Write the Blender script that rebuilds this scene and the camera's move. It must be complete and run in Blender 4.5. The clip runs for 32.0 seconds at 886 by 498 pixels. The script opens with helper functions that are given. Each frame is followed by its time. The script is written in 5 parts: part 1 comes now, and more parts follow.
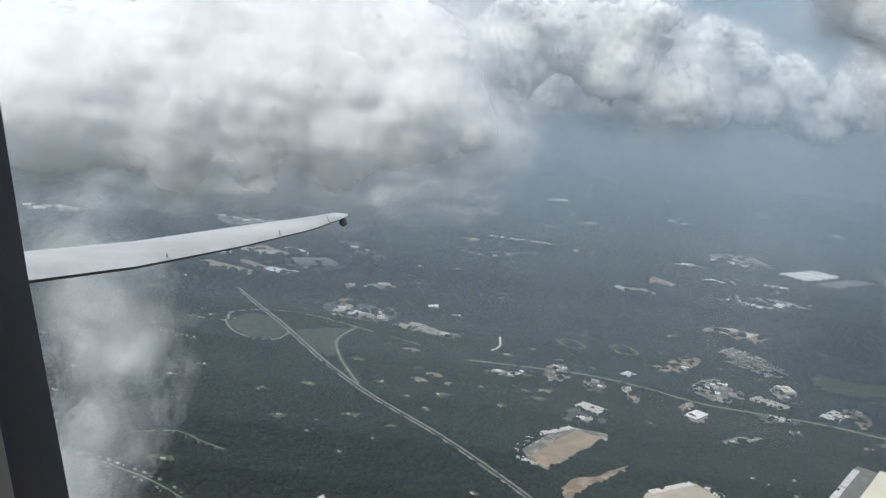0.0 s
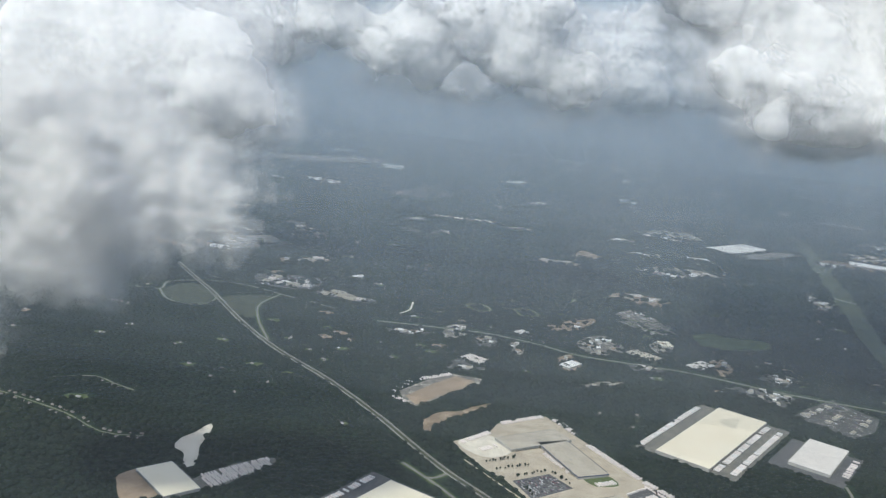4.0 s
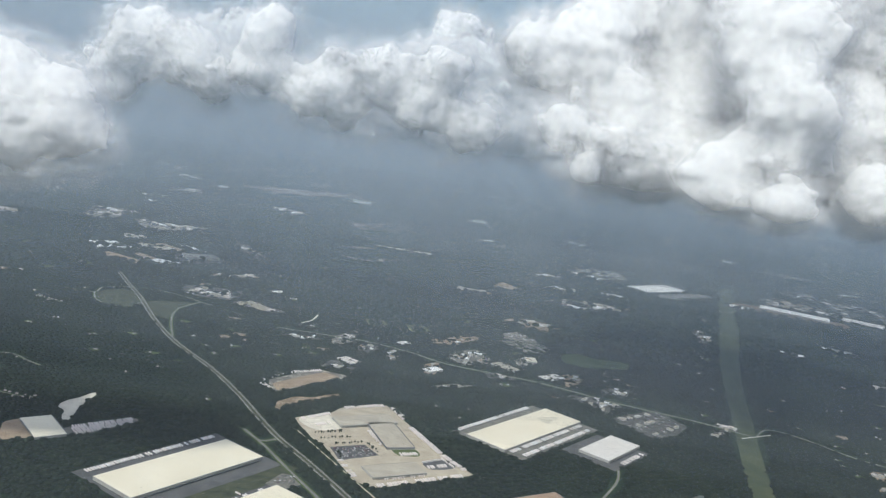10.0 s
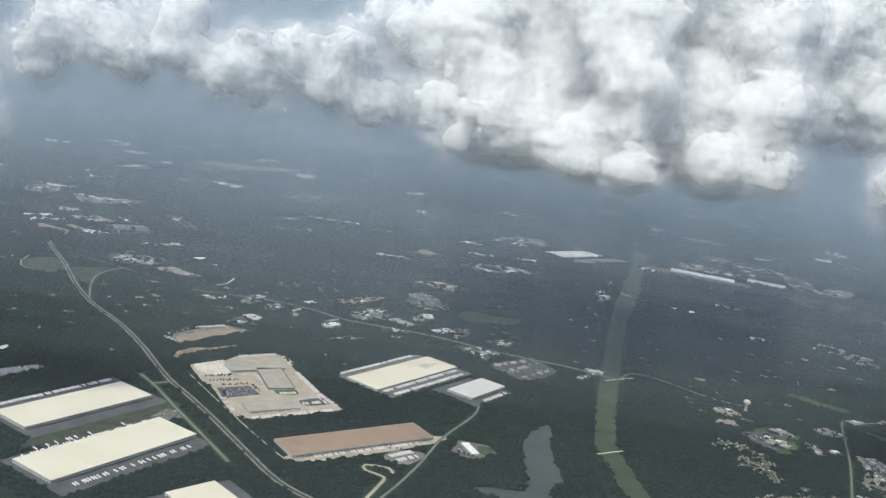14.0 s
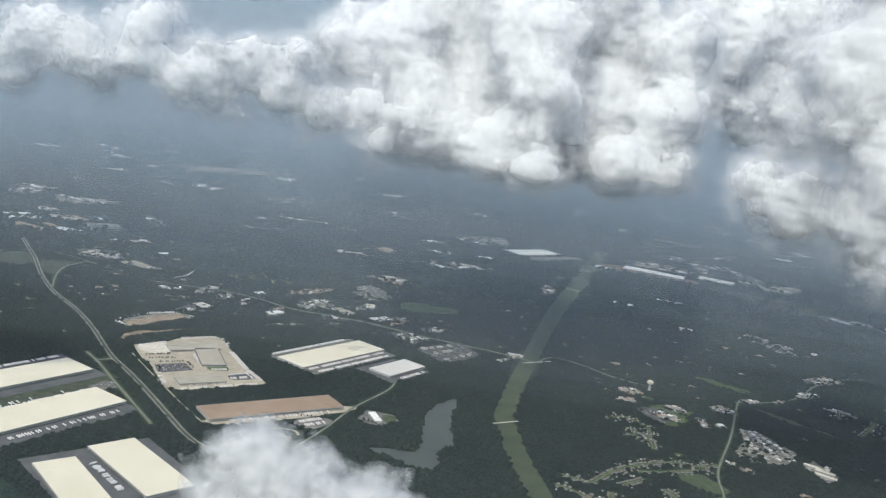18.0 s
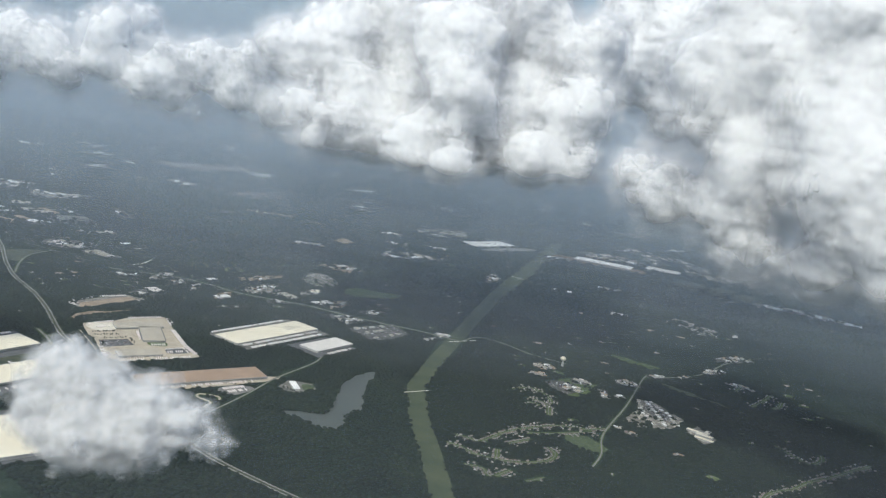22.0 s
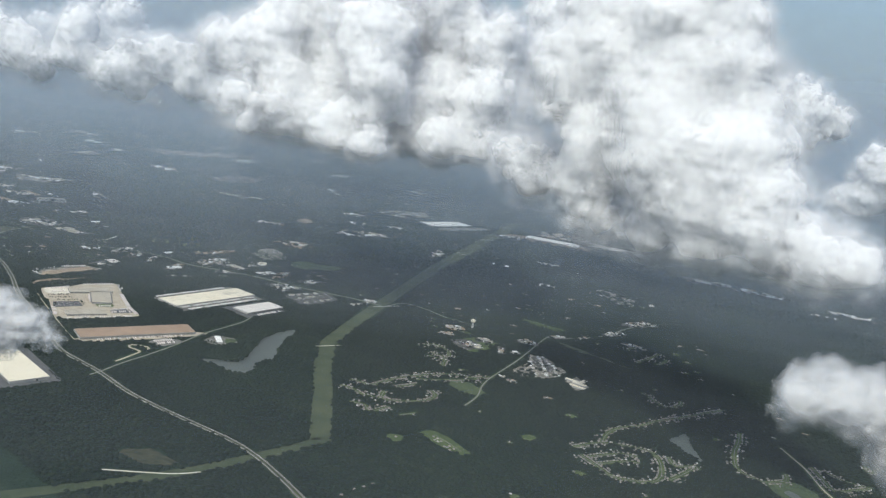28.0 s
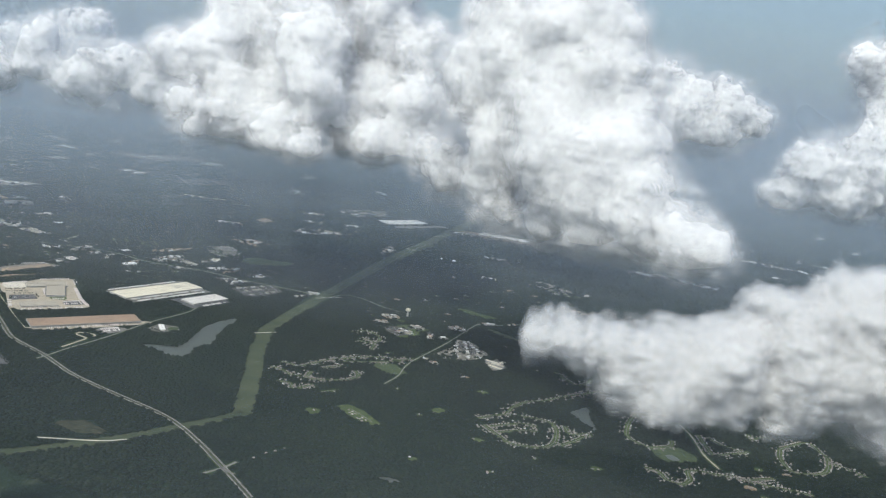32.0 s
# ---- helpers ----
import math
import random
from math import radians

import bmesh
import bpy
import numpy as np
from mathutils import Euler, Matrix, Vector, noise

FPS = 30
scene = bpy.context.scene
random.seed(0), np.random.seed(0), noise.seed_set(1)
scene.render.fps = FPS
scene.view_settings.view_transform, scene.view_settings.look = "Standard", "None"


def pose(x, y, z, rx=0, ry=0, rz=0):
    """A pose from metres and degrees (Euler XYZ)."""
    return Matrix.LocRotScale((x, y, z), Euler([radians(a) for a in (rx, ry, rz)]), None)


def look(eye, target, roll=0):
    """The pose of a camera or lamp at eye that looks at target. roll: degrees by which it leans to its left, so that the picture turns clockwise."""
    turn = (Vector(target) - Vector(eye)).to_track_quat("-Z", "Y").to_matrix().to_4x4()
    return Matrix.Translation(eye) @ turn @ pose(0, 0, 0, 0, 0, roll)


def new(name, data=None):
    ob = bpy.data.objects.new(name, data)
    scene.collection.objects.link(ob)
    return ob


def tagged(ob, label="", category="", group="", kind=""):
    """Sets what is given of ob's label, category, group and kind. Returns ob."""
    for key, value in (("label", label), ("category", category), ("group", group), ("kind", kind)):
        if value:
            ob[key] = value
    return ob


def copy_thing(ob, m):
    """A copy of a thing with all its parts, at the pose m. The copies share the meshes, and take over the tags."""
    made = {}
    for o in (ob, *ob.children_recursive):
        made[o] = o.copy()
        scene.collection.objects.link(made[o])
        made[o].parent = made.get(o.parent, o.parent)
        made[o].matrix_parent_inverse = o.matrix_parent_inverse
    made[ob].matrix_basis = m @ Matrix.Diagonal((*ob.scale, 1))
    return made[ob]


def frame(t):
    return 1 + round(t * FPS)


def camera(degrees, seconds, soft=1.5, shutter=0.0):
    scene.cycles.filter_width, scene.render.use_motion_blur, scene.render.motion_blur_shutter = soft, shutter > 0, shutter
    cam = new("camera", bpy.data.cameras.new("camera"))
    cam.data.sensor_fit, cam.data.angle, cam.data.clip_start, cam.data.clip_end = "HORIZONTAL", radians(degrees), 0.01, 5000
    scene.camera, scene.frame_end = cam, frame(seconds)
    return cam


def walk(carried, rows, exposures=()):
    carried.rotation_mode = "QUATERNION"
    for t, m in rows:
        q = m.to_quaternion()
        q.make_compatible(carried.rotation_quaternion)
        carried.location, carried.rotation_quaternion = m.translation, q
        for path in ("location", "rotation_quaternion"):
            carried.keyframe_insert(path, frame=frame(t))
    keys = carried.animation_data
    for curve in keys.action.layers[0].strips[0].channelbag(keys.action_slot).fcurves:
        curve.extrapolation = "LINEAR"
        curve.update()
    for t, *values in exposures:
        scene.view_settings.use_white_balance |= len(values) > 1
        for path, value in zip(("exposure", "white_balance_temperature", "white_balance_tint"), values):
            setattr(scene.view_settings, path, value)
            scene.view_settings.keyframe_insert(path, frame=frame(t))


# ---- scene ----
cam = camera(52.5, 32.0, soft=1.25)
METRES, EYE, TILT, LEAN, TURN = 1150.0, 268.4, -10.43, -7.19, 0.0
ROWS = [
    (0.0, -0.00012, -0.0015, -0.00019, 0.0, 0.0, -0.0),
    (0.5, 0.01069, -0.013, -0.00221, -0.06, -0.19, 0.23),
    (1.0, 0.02156, -0.02448, -0.00421, -0.12, -0.36, 0.36),
    (1.5, 0.03249, -0.03593, -0.00619, -0.12, -0.46, 0.36),
    (2.0, 0.04347, -0.04737, -0.00815, -0.17, -0.57, 0.56),
    (2.5, 0.0545, -0.05878, -0.0101, -0.19, -0.67, 0.67),
    (3.0, 0.06557, -0.07018, -0.01203, -0.12, -0.68, 0.83),
    (3.5, 0.07668, -0.08156, -0.01394, -0.11, -0.72, 0.77),
    (5.5, 0.12147, -0.12689, -0.02143, 0.41, -0.95, 0.62),
    (6.0, 0.13273, -0.13818, -0.02327, 0.56, -0.18, 0.35),
    (6.5, 0.14402, -0.14946, -0.0251, 0.96, 0.51, 0.01),
    (7.0, 0.15532, -0.16071, -0.02692, 1.45, 0.84, -0.4),
    (7.5, 0.16663, -0.17196, -0.02873, 1.51, 0.85, -0.53),
    (8.0, 0.17795, -0.18318, -0.03052, 1.22, 0.95, -0.57),
    (8.5, 0.18929, -0.19439, -0.03231, 0.9, 1.37, -0.76),
    (9.0, 0.20062, -0.20559, -0.03408, 0.82, 1.6, -1.1),
    (9.5, 0.21196, -0.21677, -0.03585, 0.93, 1.79, -1.56),
    (10.0, 0.2233, -0.22794, -0.03761, 0.86, 1.92, -1.69),
    (10.5, 0.23464, -0.23909, -0.03936, 0.63, 1.69, -1.44),
    (11.0, 0.24597, -0.25023, -0.04111, 0.24, 1.29, -1.12),
    (11.5, 0.25729, -0.26136, -0.04285, -0.19, 1.08, -0.82),
    (12.0, 0.2686, -0.27247, -0.04458, -0.4, 0.97, -0.75),
    (12.5, 0.2799, -0.28357, -0.04631, -0.61, 0.85, -0.76),
    (13.0, 0.29119, -0.29466, -0.04803, -0.72, 0.61, -0.8),
    (13.5, 0.30246, -0.30573, -0.04974, -0.77, 0.49, -0.85),
    (14.0, 0.31371, -0.31679, -0.05145, -0.78, 0.43, -0.93),
    (14.5, 0.32495, -0.32784, -0.05315, -0.75, 0.44, -1.0),
    (16.5, 0.36965, -0.3719, -0.05993, -0.51, 0.58, -0.68),
    (17.0, 0.38076, -0.38288, -0.06161, -0.53, 0.5, -0.67),
    (17.5, 0.39184, -0.39386, -0.06329, -0.46, 0.53, -0.77),
    (18.0, 0.40289, -0.40482, -0.06496, -0.29, 0.76, -0.94),
    (18.5, 0.41391, -0.41577, -0.06663, 0.05, 1.22, -1.24),
    (19.0, 0.42489, -0.4267, -0.0683, 0.2, 1.38, -1.28),
    (19.5, 0.43585, -0.43763, -0.06997, 0.05, 1.25, -1.2),
    (20.0, 0.44677, -0.44854, -0.07163, 0.04, 1.13, -1.17),
    (20.5, 0.45766, -0.45944, -0.07328, -0.04, 1.02, -1.11),
    (21.0, 0.46851, -0.47033, -0.07494, -0.12, 0.98, -1.04),
    (21.5, 0.47933, -0.4812, -0.07659, -0.21, 0.86, -0.93),
    (22.0, 0.49011, -0.49206, -0.07823, -0.29, 0.64, -0.83),
    (22.5, 0.50085, -0.50292, -0.07988, -0.31, 0.55, -0.8),
    (23.0, 0.51156, -0.51375, -0.08151, -0.57, 0.55, -0.69),
    (23.5, 0.52223, -0.52458, -0.08315, -0.86, 0.58, -0.51),
    (24.0, 0.53286, -0.53539, -0.08478, -0.86, 0.59, -0.55),
    (24.5, 0.54346, -0.54619, -0.0864, -0.92, 0.56, -0.76),
    (25.0, 0.55402, -0.55698, -0.08802, -0.93, 0.57, -0.95),
    (25.5, 0.56454, -0.56776, -0.08964, -0.73, 0.62, -0.98),
    (27.5, 0.60628, -0.61072, -0.09604, 0.79, 0.21, -1.15),
    (28.0, 0.61663, -0.62142, -0.09762, 0.64, -0.12, -0.69),
    (28.5, 0.62695, -0.63212, -0.0992, 0.48, -0.35, -0.33),
    (29.0, 0.63723, -0.64279, -0.10076, 0.37, -0.44, -0.11),
    (29.5, 0.64748, -0.65346, -0.10232, 0.28, -0.43, 0.02),
    (30.0, 0.6577, -0.6641, -0.10388, 0.24, -0.38, 0.1),
    (30.5, 0.66789, -0.67474, -0.10542, 0.18, -0.3, 0.1),
    (31.0, 0.67805, -0.68535, -0.10695, 0.12, -0.22, 0.05),
    (31.5, 0.68818, -0.69596, -0.10847, 0.07, -0.08, -0.02),
    (32.0, 0.69829, -0.70654, -0.10998, 0.06, 0.04, -0.05),
]
BASE = pose(0, 0, EYE, TILT, LEAN, TURN)
SEAT = BASE @ Matrix.Translation(Vector(ROWS[0][1:4]) * METRES)   # where the flight begins
walk(cam, [(t, BASE @ pose(METRES * x, METRES * y, METRES * z, 90 + pitch, roll, yaw)) for t, x, y, z, yaw, pitch, roll in ROWS],
     [(0.0, -0.3, 6500, 3), (32.0, -0.3, 6500, 3)])

# ---- sky, sun, exposure ----
SUN_UP, SUN_ROUND = 58.0, 240.0      # elevation; heading from which the light comes, counted from +x
scene.cycles.transparent_max_bounces = 72
world = bpy.data.worlds.new("world")
scene.world = world
world.use_nodes = True
wn = world.node_tree.nodes
wl = world.node_tree.links
sky = wn.new("ShaderNodeTexSky")
sky.sky_type, sky.sun_disc = "NISHITA", False
sky.sun_elevation, sky.sun_rotation = radians(SUN_UP), radians(90 - SUN_ROUND)
sky.altitude, sky.air_density, sky.dust_density, sky.ozone_density = 300, 1.0, 3.6, 1.8
wn["Background"].inputs["Strength"].default_value = 0.185
wl.new(sky.outputs[0], wn["Background"].inputs["Color"])
sun = new("sun", bpy.data.lights.new("sun", "SUN"))
sun.data.energy, sun.data.angle, sun.data.color = 3.1, radians(0.6), (1.0, 0.965, 0.9)
ca, sa = math.cos(radians(SUN_UP)), math.sin(radians(SUN_UP))
sun.matrix_world = look((ca * math.cos(radians(SUN_ROUND)) * 900, ca * math.sin(radians(SUN_ROUND)) * 900, sa * 900), (0, 0, 0))


# ---- materials ----
def nodes_of(name):
    m = bpy.data.materials.new(name)
    m.use_nodes = True
    nt = m.node_tree
    bs = nt.nodes["Principled BSDF"]
    return m, nt.nodes, nt.links, bs


def place_noise(n, l, scale, detail=4.0, rough=0.6):
    """World-space noise of the given wavelength in metres."""
    g = n.new("ShaderNodeNewGeometry")
    t = n.new("ShaderNodeTexNoise")
    t.inputs["Scale"].default_value = 1.0 / scale
    t.inputs["Detail"].default_value = detail
    t.inputs["Roughness"].default_value = rough
    l.new(g.outputs["Position"], t.inputs["Vector"])
    return t.outputs["Fac"]


def ramp(n, l, fac, stops):
    r = n.new("ShaderNodeValToRGB")
    el = r.color_ramp.elements
    while len(el) < len(stops):
        el.new(0.5)
    for e, (p, c) in zip(el, stops):
        e.position, e.color = p, (*c, 1) if len(c) == 3 else c
    l.new(fac, r.inputs["Fac"])
    return r.outputs["Color"]


def mix(n, l, fac, a, b, kind="MIX"):
    x = n.new("ShaderNodeMix")
    x.data_type, x.blend_type = "RGBA", kind
    for sock, v in ((x.inputs[0], fac), (x.inputs[6], a), (x.inputs[7], b)):
        if isinstance(v, (int, float)):
            sock.default_value = v
        elif isinstance(v, tuple):
            sock.default_value = (*v, 1)
        else:
            l.new(v, sock)
    return x.outputs[2]


def bump(n, l, bs, fac, strength, distance, lean=0.0):
    b = n.new("ShaderNodeBump")
    if lean:
        l.new(lean_up(n, l, lean), b.inputs["Normal"])
    b.inputs["Strength"].default_value, b.inputs["Distance"].default_value = strength, distance
    l.new(fac, b.inputs["Height"])
    l.new(b.outputs[0], bs.inputs["Normal"])


def lean_up(n, l, share):
    """The surface's normal, leaned towards the zenith to lighten shaded sides, imitating the broad scattering of leaves
    and droplets.
    """
    g, v = n.new("ShaderNodeNewGeometry"), n.new("ShaderNodeVectorMath")
    v.operation = "MULTIPLY_ADD"
    l.new(g.outputs["Normal"], v.inputs[0])
    v.inputs[1].default_value, v.inputs[2].default_value = (1 - share,) * 3, (0, 0, share)
    w = n.new("ShaderNodeVectorMath")
    w.operation = "NORMALIZE"
    l.new(v.outputs[0], w.inputs[0])
    return w.outputs[0]


def plain(name, dark, light, rough=0.85, big=20.0, fine=1.5, metal=0.0, relief=0.2, vary=0.0, spec=0.3):
    """A weathered surface: two colours mottled at a large and a fine wavelength; vary: share of change from object to object."""
    m, n, l, bs = nodes_of(name)
    a = place_noise(n, l, big, 5.0)
    b = place_noise(n, l, fine, 3.0)
    both = mix(n, l, 0.4, ramp(n, l, a, [(0.3, (0, 0, 0)), (0.7, (1, 1, 1))]), b)
    col = ramp(n, l, both, [(0.2, dark), (0.8, light)])
    if vary:
        o = n.new("ShaderNodeObjectInfo")
        k = ramp(n, l, o.outputs["Random"], [(0.0, (1 - vary,) * 3), (0.5, (1.0, 1 - vary * 0.4, 1 - vary * 0.5)), (1.0, (1 - vary * 0.2, 1 - vary * 0.1, 1.0))])
        col = mix(n, l, 1.0, col, k, "MULTIPLY")
    l.new(col, bs.inputs["Base Color"])
    bs.inputs["Roughness"].default_value, bs.inputs["Metallic"].default_value = rough, metal
    bs.inputs["Specular IOR Level"].default_value = spec
    if relief:
        bump(n, l, bs, b, 0.5, relief)
    return m


def ground_paint():
    m, n, l, bs = nodes_of("woodland_floor")
    huge, big, mid, fine = (place_noise(n, l, s, 5.0, 0.65) for s in (900, 160, 30, 7))
    wood = ramp(n, l, mid, [(0.3, (0.012, 0.022, 0.014)), (0.55, (0.024, 0.042, 0.024)), (0.75, (0.045, 0.066, 0.034))])
    wood = mix(n, l, ramp(n, l, fine, [(0.4, (0, 0, 0)), (0.75, (0.8, 0.8, 0.8))]), wood, (0.018, 0.03, 0.02))
    open_land = ramp(n, l, mid, [(0.35, (0.05, 0.085, 0.035)), (0.6, (0.1, 0.115, 0.06)), (0.75, (0.2, 0.18, 0.13))])
    share = ramp(n, l, big, [(0.6, (0, 0, 0)), (0.72, (0.55, 0.55, 0.55))])
    col = mix(n, l, share, wood, open_land)
    col = mix(n, l, ramp(n, l, huge, [(0.35, (0.5, 0.5, 0.5)), (0.65, (0, 0, 0))]), col, (0.016, 0.03, 0.022))
    l.new(col, bs.inputs["Base Color"])
    bs.inputs["Roughness"].default_value, bs.inputs["Specular IOR Level"].default_value = 0.95, 0.1
    bump(n, l, bs, fine, 1.0, 4.0)
    return m


def leaf_paint():
    m, n, l, bs = nodes_of("leaf_canopy")
    g = n.new("ShaderNodeNewGeometry")
    big = place_noise(n, l, 140, 4.0)
    one = ramp(n, l, g.outputs["Random Per Island"], [(0.0, (0.0125, 0.0195, 0.016)), (0.5, (0.0145, 0.0225, 0.0175)), (0.85, (0.0175, 0.0265, 0.019)), (1.0, (0.023, 0.032, 0.021))])
    col = mix(n, l, 1.0, one, ramp(n, l, big, [(0.3, (0.65, 0.7, 0.75)), (0.7, (1.2, 1.15, 1.0))]), "MULTIPLY")
    col = mix(n, l, 1.0, col, ramp(n, l, place_noise(n, l, 480, 3.0), [(0.35, (0.8, 0.82, 0.85)), (0.65, (1.15, 1.2, 1.1))]), "MULTIPLY")
    l.new(col, bs.inputs["Base Color"])
    bs.inputs["Roughness"].default_value, bs.inputs["Specular IOR Level"].default_value = 0.9, 0.15
    bump(n, l, bs, place_noise(n, l, 2.0), 0.35, 0.4, 0.55)
    return m


def vapour(name, opacity, scale, cover=0.5, tint=(0.93, 0.94, 0.96), relief=0.35):
    """Cloud droplets: a white scattering skin, torn by noise where opacity is below 1."""
    m, n, l, bs = nodes_of(name)
    n.remove(bs)
    out = n["Material Output"]
    d, t, x = n.new("ShaderNodeBsdfDiffuse"), n.new("ShaderNodeBsdfTranslucent"), n.new("ShaderNodeMixShader")
    d.inputs["Color"].default_value = t.inputs["Color"].default_value = (*tint, 1)
    x.inputs[0].default_value = 0.38
    l.new(d.outputs[0], x.inputs[1])
    l.new(t.outputs[0], x.inputs[2])
    fine = place_noise(n, l, scale, 5.0, 0.58)
    b = n.new("ShaderNodeBump")
    b.inputs["Strength"].default_value, b.inputs["Distance"].default_value = relief, scale * 0.25
    l.new(lean_up(n, l, 0.4), b.inputs["Normal"])
    l.new(fine, b.inputs["Height"])
    l.new(b.outputs[0], d.inputs["Normal"])
    if opacity >= 1:
        l.new(x.outputs[0], out.inputs[0])
        return m
    clear, y = n.new("ShaderNodeBsdfTransparent"), n.new("ShaderNodeMixShader")
    a = ramp(n, l, fine, [(cover - 0.16, (0, 0, 0)), (cover + 0.16, (opacity,) * 3)])
    l.new(a, y.inputs[0])
    l.new(clear.outputs[0], y.inputs[1])
    l.new(x.outputs[0], y.inputs[2])
    l.new(y.outputs[0], out.inputs[0])
    return m


def heap_paint(name, scale, depth):
    """The dense heart of a cloud, in which light wanders some way before it leaves."""
    m, n, l, bs = nodes_of(name)
    bs.inputs["Base Color"].default_value = (0.8, 0.805, 0.815, 1)
    bs.inputs["Roughness"].default_value, bs.inputs["Specular IOR Level"].default_value = 1.0, 0.0
    bs.inputs["Subsurface Weight"].default_value, bs.inputs["Subsurface Scale"].default_value = 1.0, depth
    bs.inputs["Subsurface Radius"].default_value = (1.0, 1.0, 1.0)
    bump(n, l, bs, place_noise(n, l, scale, 5.0, 0.55), 0.2, scale * 0.2, 0.25)
    return m


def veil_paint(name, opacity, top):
    """Sheet coloured to imitate summer haze, thick near the ground and gone above the given height."""
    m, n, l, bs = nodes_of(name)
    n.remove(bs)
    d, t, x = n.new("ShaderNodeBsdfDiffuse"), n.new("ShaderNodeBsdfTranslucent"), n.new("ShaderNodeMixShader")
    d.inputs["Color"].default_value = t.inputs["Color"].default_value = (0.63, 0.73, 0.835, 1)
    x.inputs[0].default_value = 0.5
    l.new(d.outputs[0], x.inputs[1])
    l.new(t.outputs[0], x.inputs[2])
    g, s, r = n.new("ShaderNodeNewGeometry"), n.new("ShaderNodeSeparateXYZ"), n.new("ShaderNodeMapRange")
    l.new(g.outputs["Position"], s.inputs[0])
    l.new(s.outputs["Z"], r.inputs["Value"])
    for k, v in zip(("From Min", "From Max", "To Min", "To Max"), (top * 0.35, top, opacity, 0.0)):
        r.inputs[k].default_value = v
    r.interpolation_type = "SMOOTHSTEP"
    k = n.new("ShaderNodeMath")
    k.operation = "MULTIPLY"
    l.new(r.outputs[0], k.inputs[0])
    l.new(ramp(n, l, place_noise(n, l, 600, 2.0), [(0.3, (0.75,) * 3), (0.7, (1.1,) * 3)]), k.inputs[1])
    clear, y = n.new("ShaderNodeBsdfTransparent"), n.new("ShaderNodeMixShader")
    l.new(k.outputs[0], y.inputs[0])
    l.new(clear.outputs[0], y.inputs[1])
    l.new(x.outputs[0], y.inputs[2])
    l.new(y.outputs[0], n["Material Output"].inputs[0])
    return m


def water_paint():
    m, n, l, bs = nodes_of("pond_water")
    l.new(ramp(n, l, place_noise(n, l, 40), [(0.3, (0.05, 0.058, 0.048)), (0.7, (0.075, 0.083, 0.066))]), bs.inputs["Base Color"])
    bs.inputs["Roughness"].default_value = 0.3
    bs.inputs["Specular IOR Level"].default_value = 0.3
    bump(n, l, bs, place_noise(n, l, 1.2), 0.15, 0.05)
    return m


GROUND, LEAVES, WATER = ground_paint(), leaf_paint(), water_paint()
ASPHALT = plain("asphalt", (0.07, 0.072, 0.075), (0.12, 0.12, 0.12), 0.9, 15, 1.0)
OLD_ASPHALT = plain("worn_asphalt", (0.14, 0.135, 0.125), (0.23, 0.22, 0.2), 0.9, 18, 1.2)
CONCRETE = plain("concrete_paving", (0.33, 0.285, 0.22), (0.47, 0.415, 0.325), 0.85, 14, 1.0)
DARK_LOT = plain("stained_lot", (0.1, 0.1, 0.09), (0.2, 0.19, 0.165), 0.9, 9, 1.0)
MEDIAN = plain("median_scrub", (0.022, 0.034, 0.02), (0.075, 0.08, 0.045), 0.95, 9, 1.5)
PAINT = plain("road_paint", (0.65, 0.65, 0.6), (0.8, 0.8, 0.76), 0.7, 4, 0.5)
MEMBRANE = plain("white_roof_membrane", (0.69, 0.625, 0.48), (0.77, 0.71, 0.57), 0.6, 26, 2.0, relief=0.05)
GREY_ROOF = plain("grey_gravel_roof", (0.33, 0.3, 0.245), (0.44, 0.4, 0.33), 0.95, 12, 1.0)
BRILLIANT = plain("brilliant_white_roof", (0.76, 0.75, 0.72), (0.84, 0.83, 0.8), 0.6, 9, 0.8, relief=0.05)
BROWN_ROOF = plain("tan_brown_roof", (0.27, 0.19, 0.13), (0.35, 0.25, 0.18), 0.85, 22, 1.6)
METAL_ROOF = plain("pale_metal_roof", (0.55, 0.54, 0.5), (0.72, 0.7, 0.65), 0.7, 9, 0.8, vary=0.25)
TILT_UP = plain("concrete_wall_panel", (0.34, 0.33, 0.31), (0.46, 0.45, 0.42), 0.8, 8, 1.0)
BLUE_WALL = plain("dark_blue_band", (0.05, 0.06, 0.11), (0.08, 0.09, 0.16), 0.6, 8, 1.0)
DOOR_PAINT = plain("dock_door_paint", (0.5, 0.5, 0.48), (0.62, 0.62, 0.6), 0.6, 3, 0.5)
STEEL = plain("dull_steel", (0.25, 0.26, 0.27), (0.4, 0.41, 0.42), 0.5, 3, 0.4, metal=0.5)
TRAILER_WHITE = plain("trailer_panel", (0.72, 0.72, 0.7), (0.84, 0.84, 0.82), 0.5, 2, 0.3, vary=0.22, relief=0.02)
TRAILER_DARK = plain("trailer_frame", (0.03, 0.03, 0.03), (0.06, 0.06, 0.06), 0.7, 2, 0.3)
VAN_BROWN = plain("brown_van_panel", (0.06, 0.04, 0.025), (0.09, 0.06, 0.04), 0.5, 2, 0.3, vary=0.2)
TAN_SOIL = plain("bare_tan_soil", (0.24, 0.175, 0.12), (0.36, 0.28, 0.2), 0.95, 16, 2.0)
SAND = plain("pale_sand", (0.5, 0.46, 0.38), (0.68, 0.64, 0.55), 0.95, 10, 1.5)
RED_CLAY = plain("red_clay_soil", (0.11, 0.075, 0.05), (0.21, 0.15, 0.105), 0.95, 9, 2.0)
GRASS = plain("mown_grass", (0.055, 0.085, 0.03), (0.1, 0.125, 0.05), 0.95, 20, 2.5)
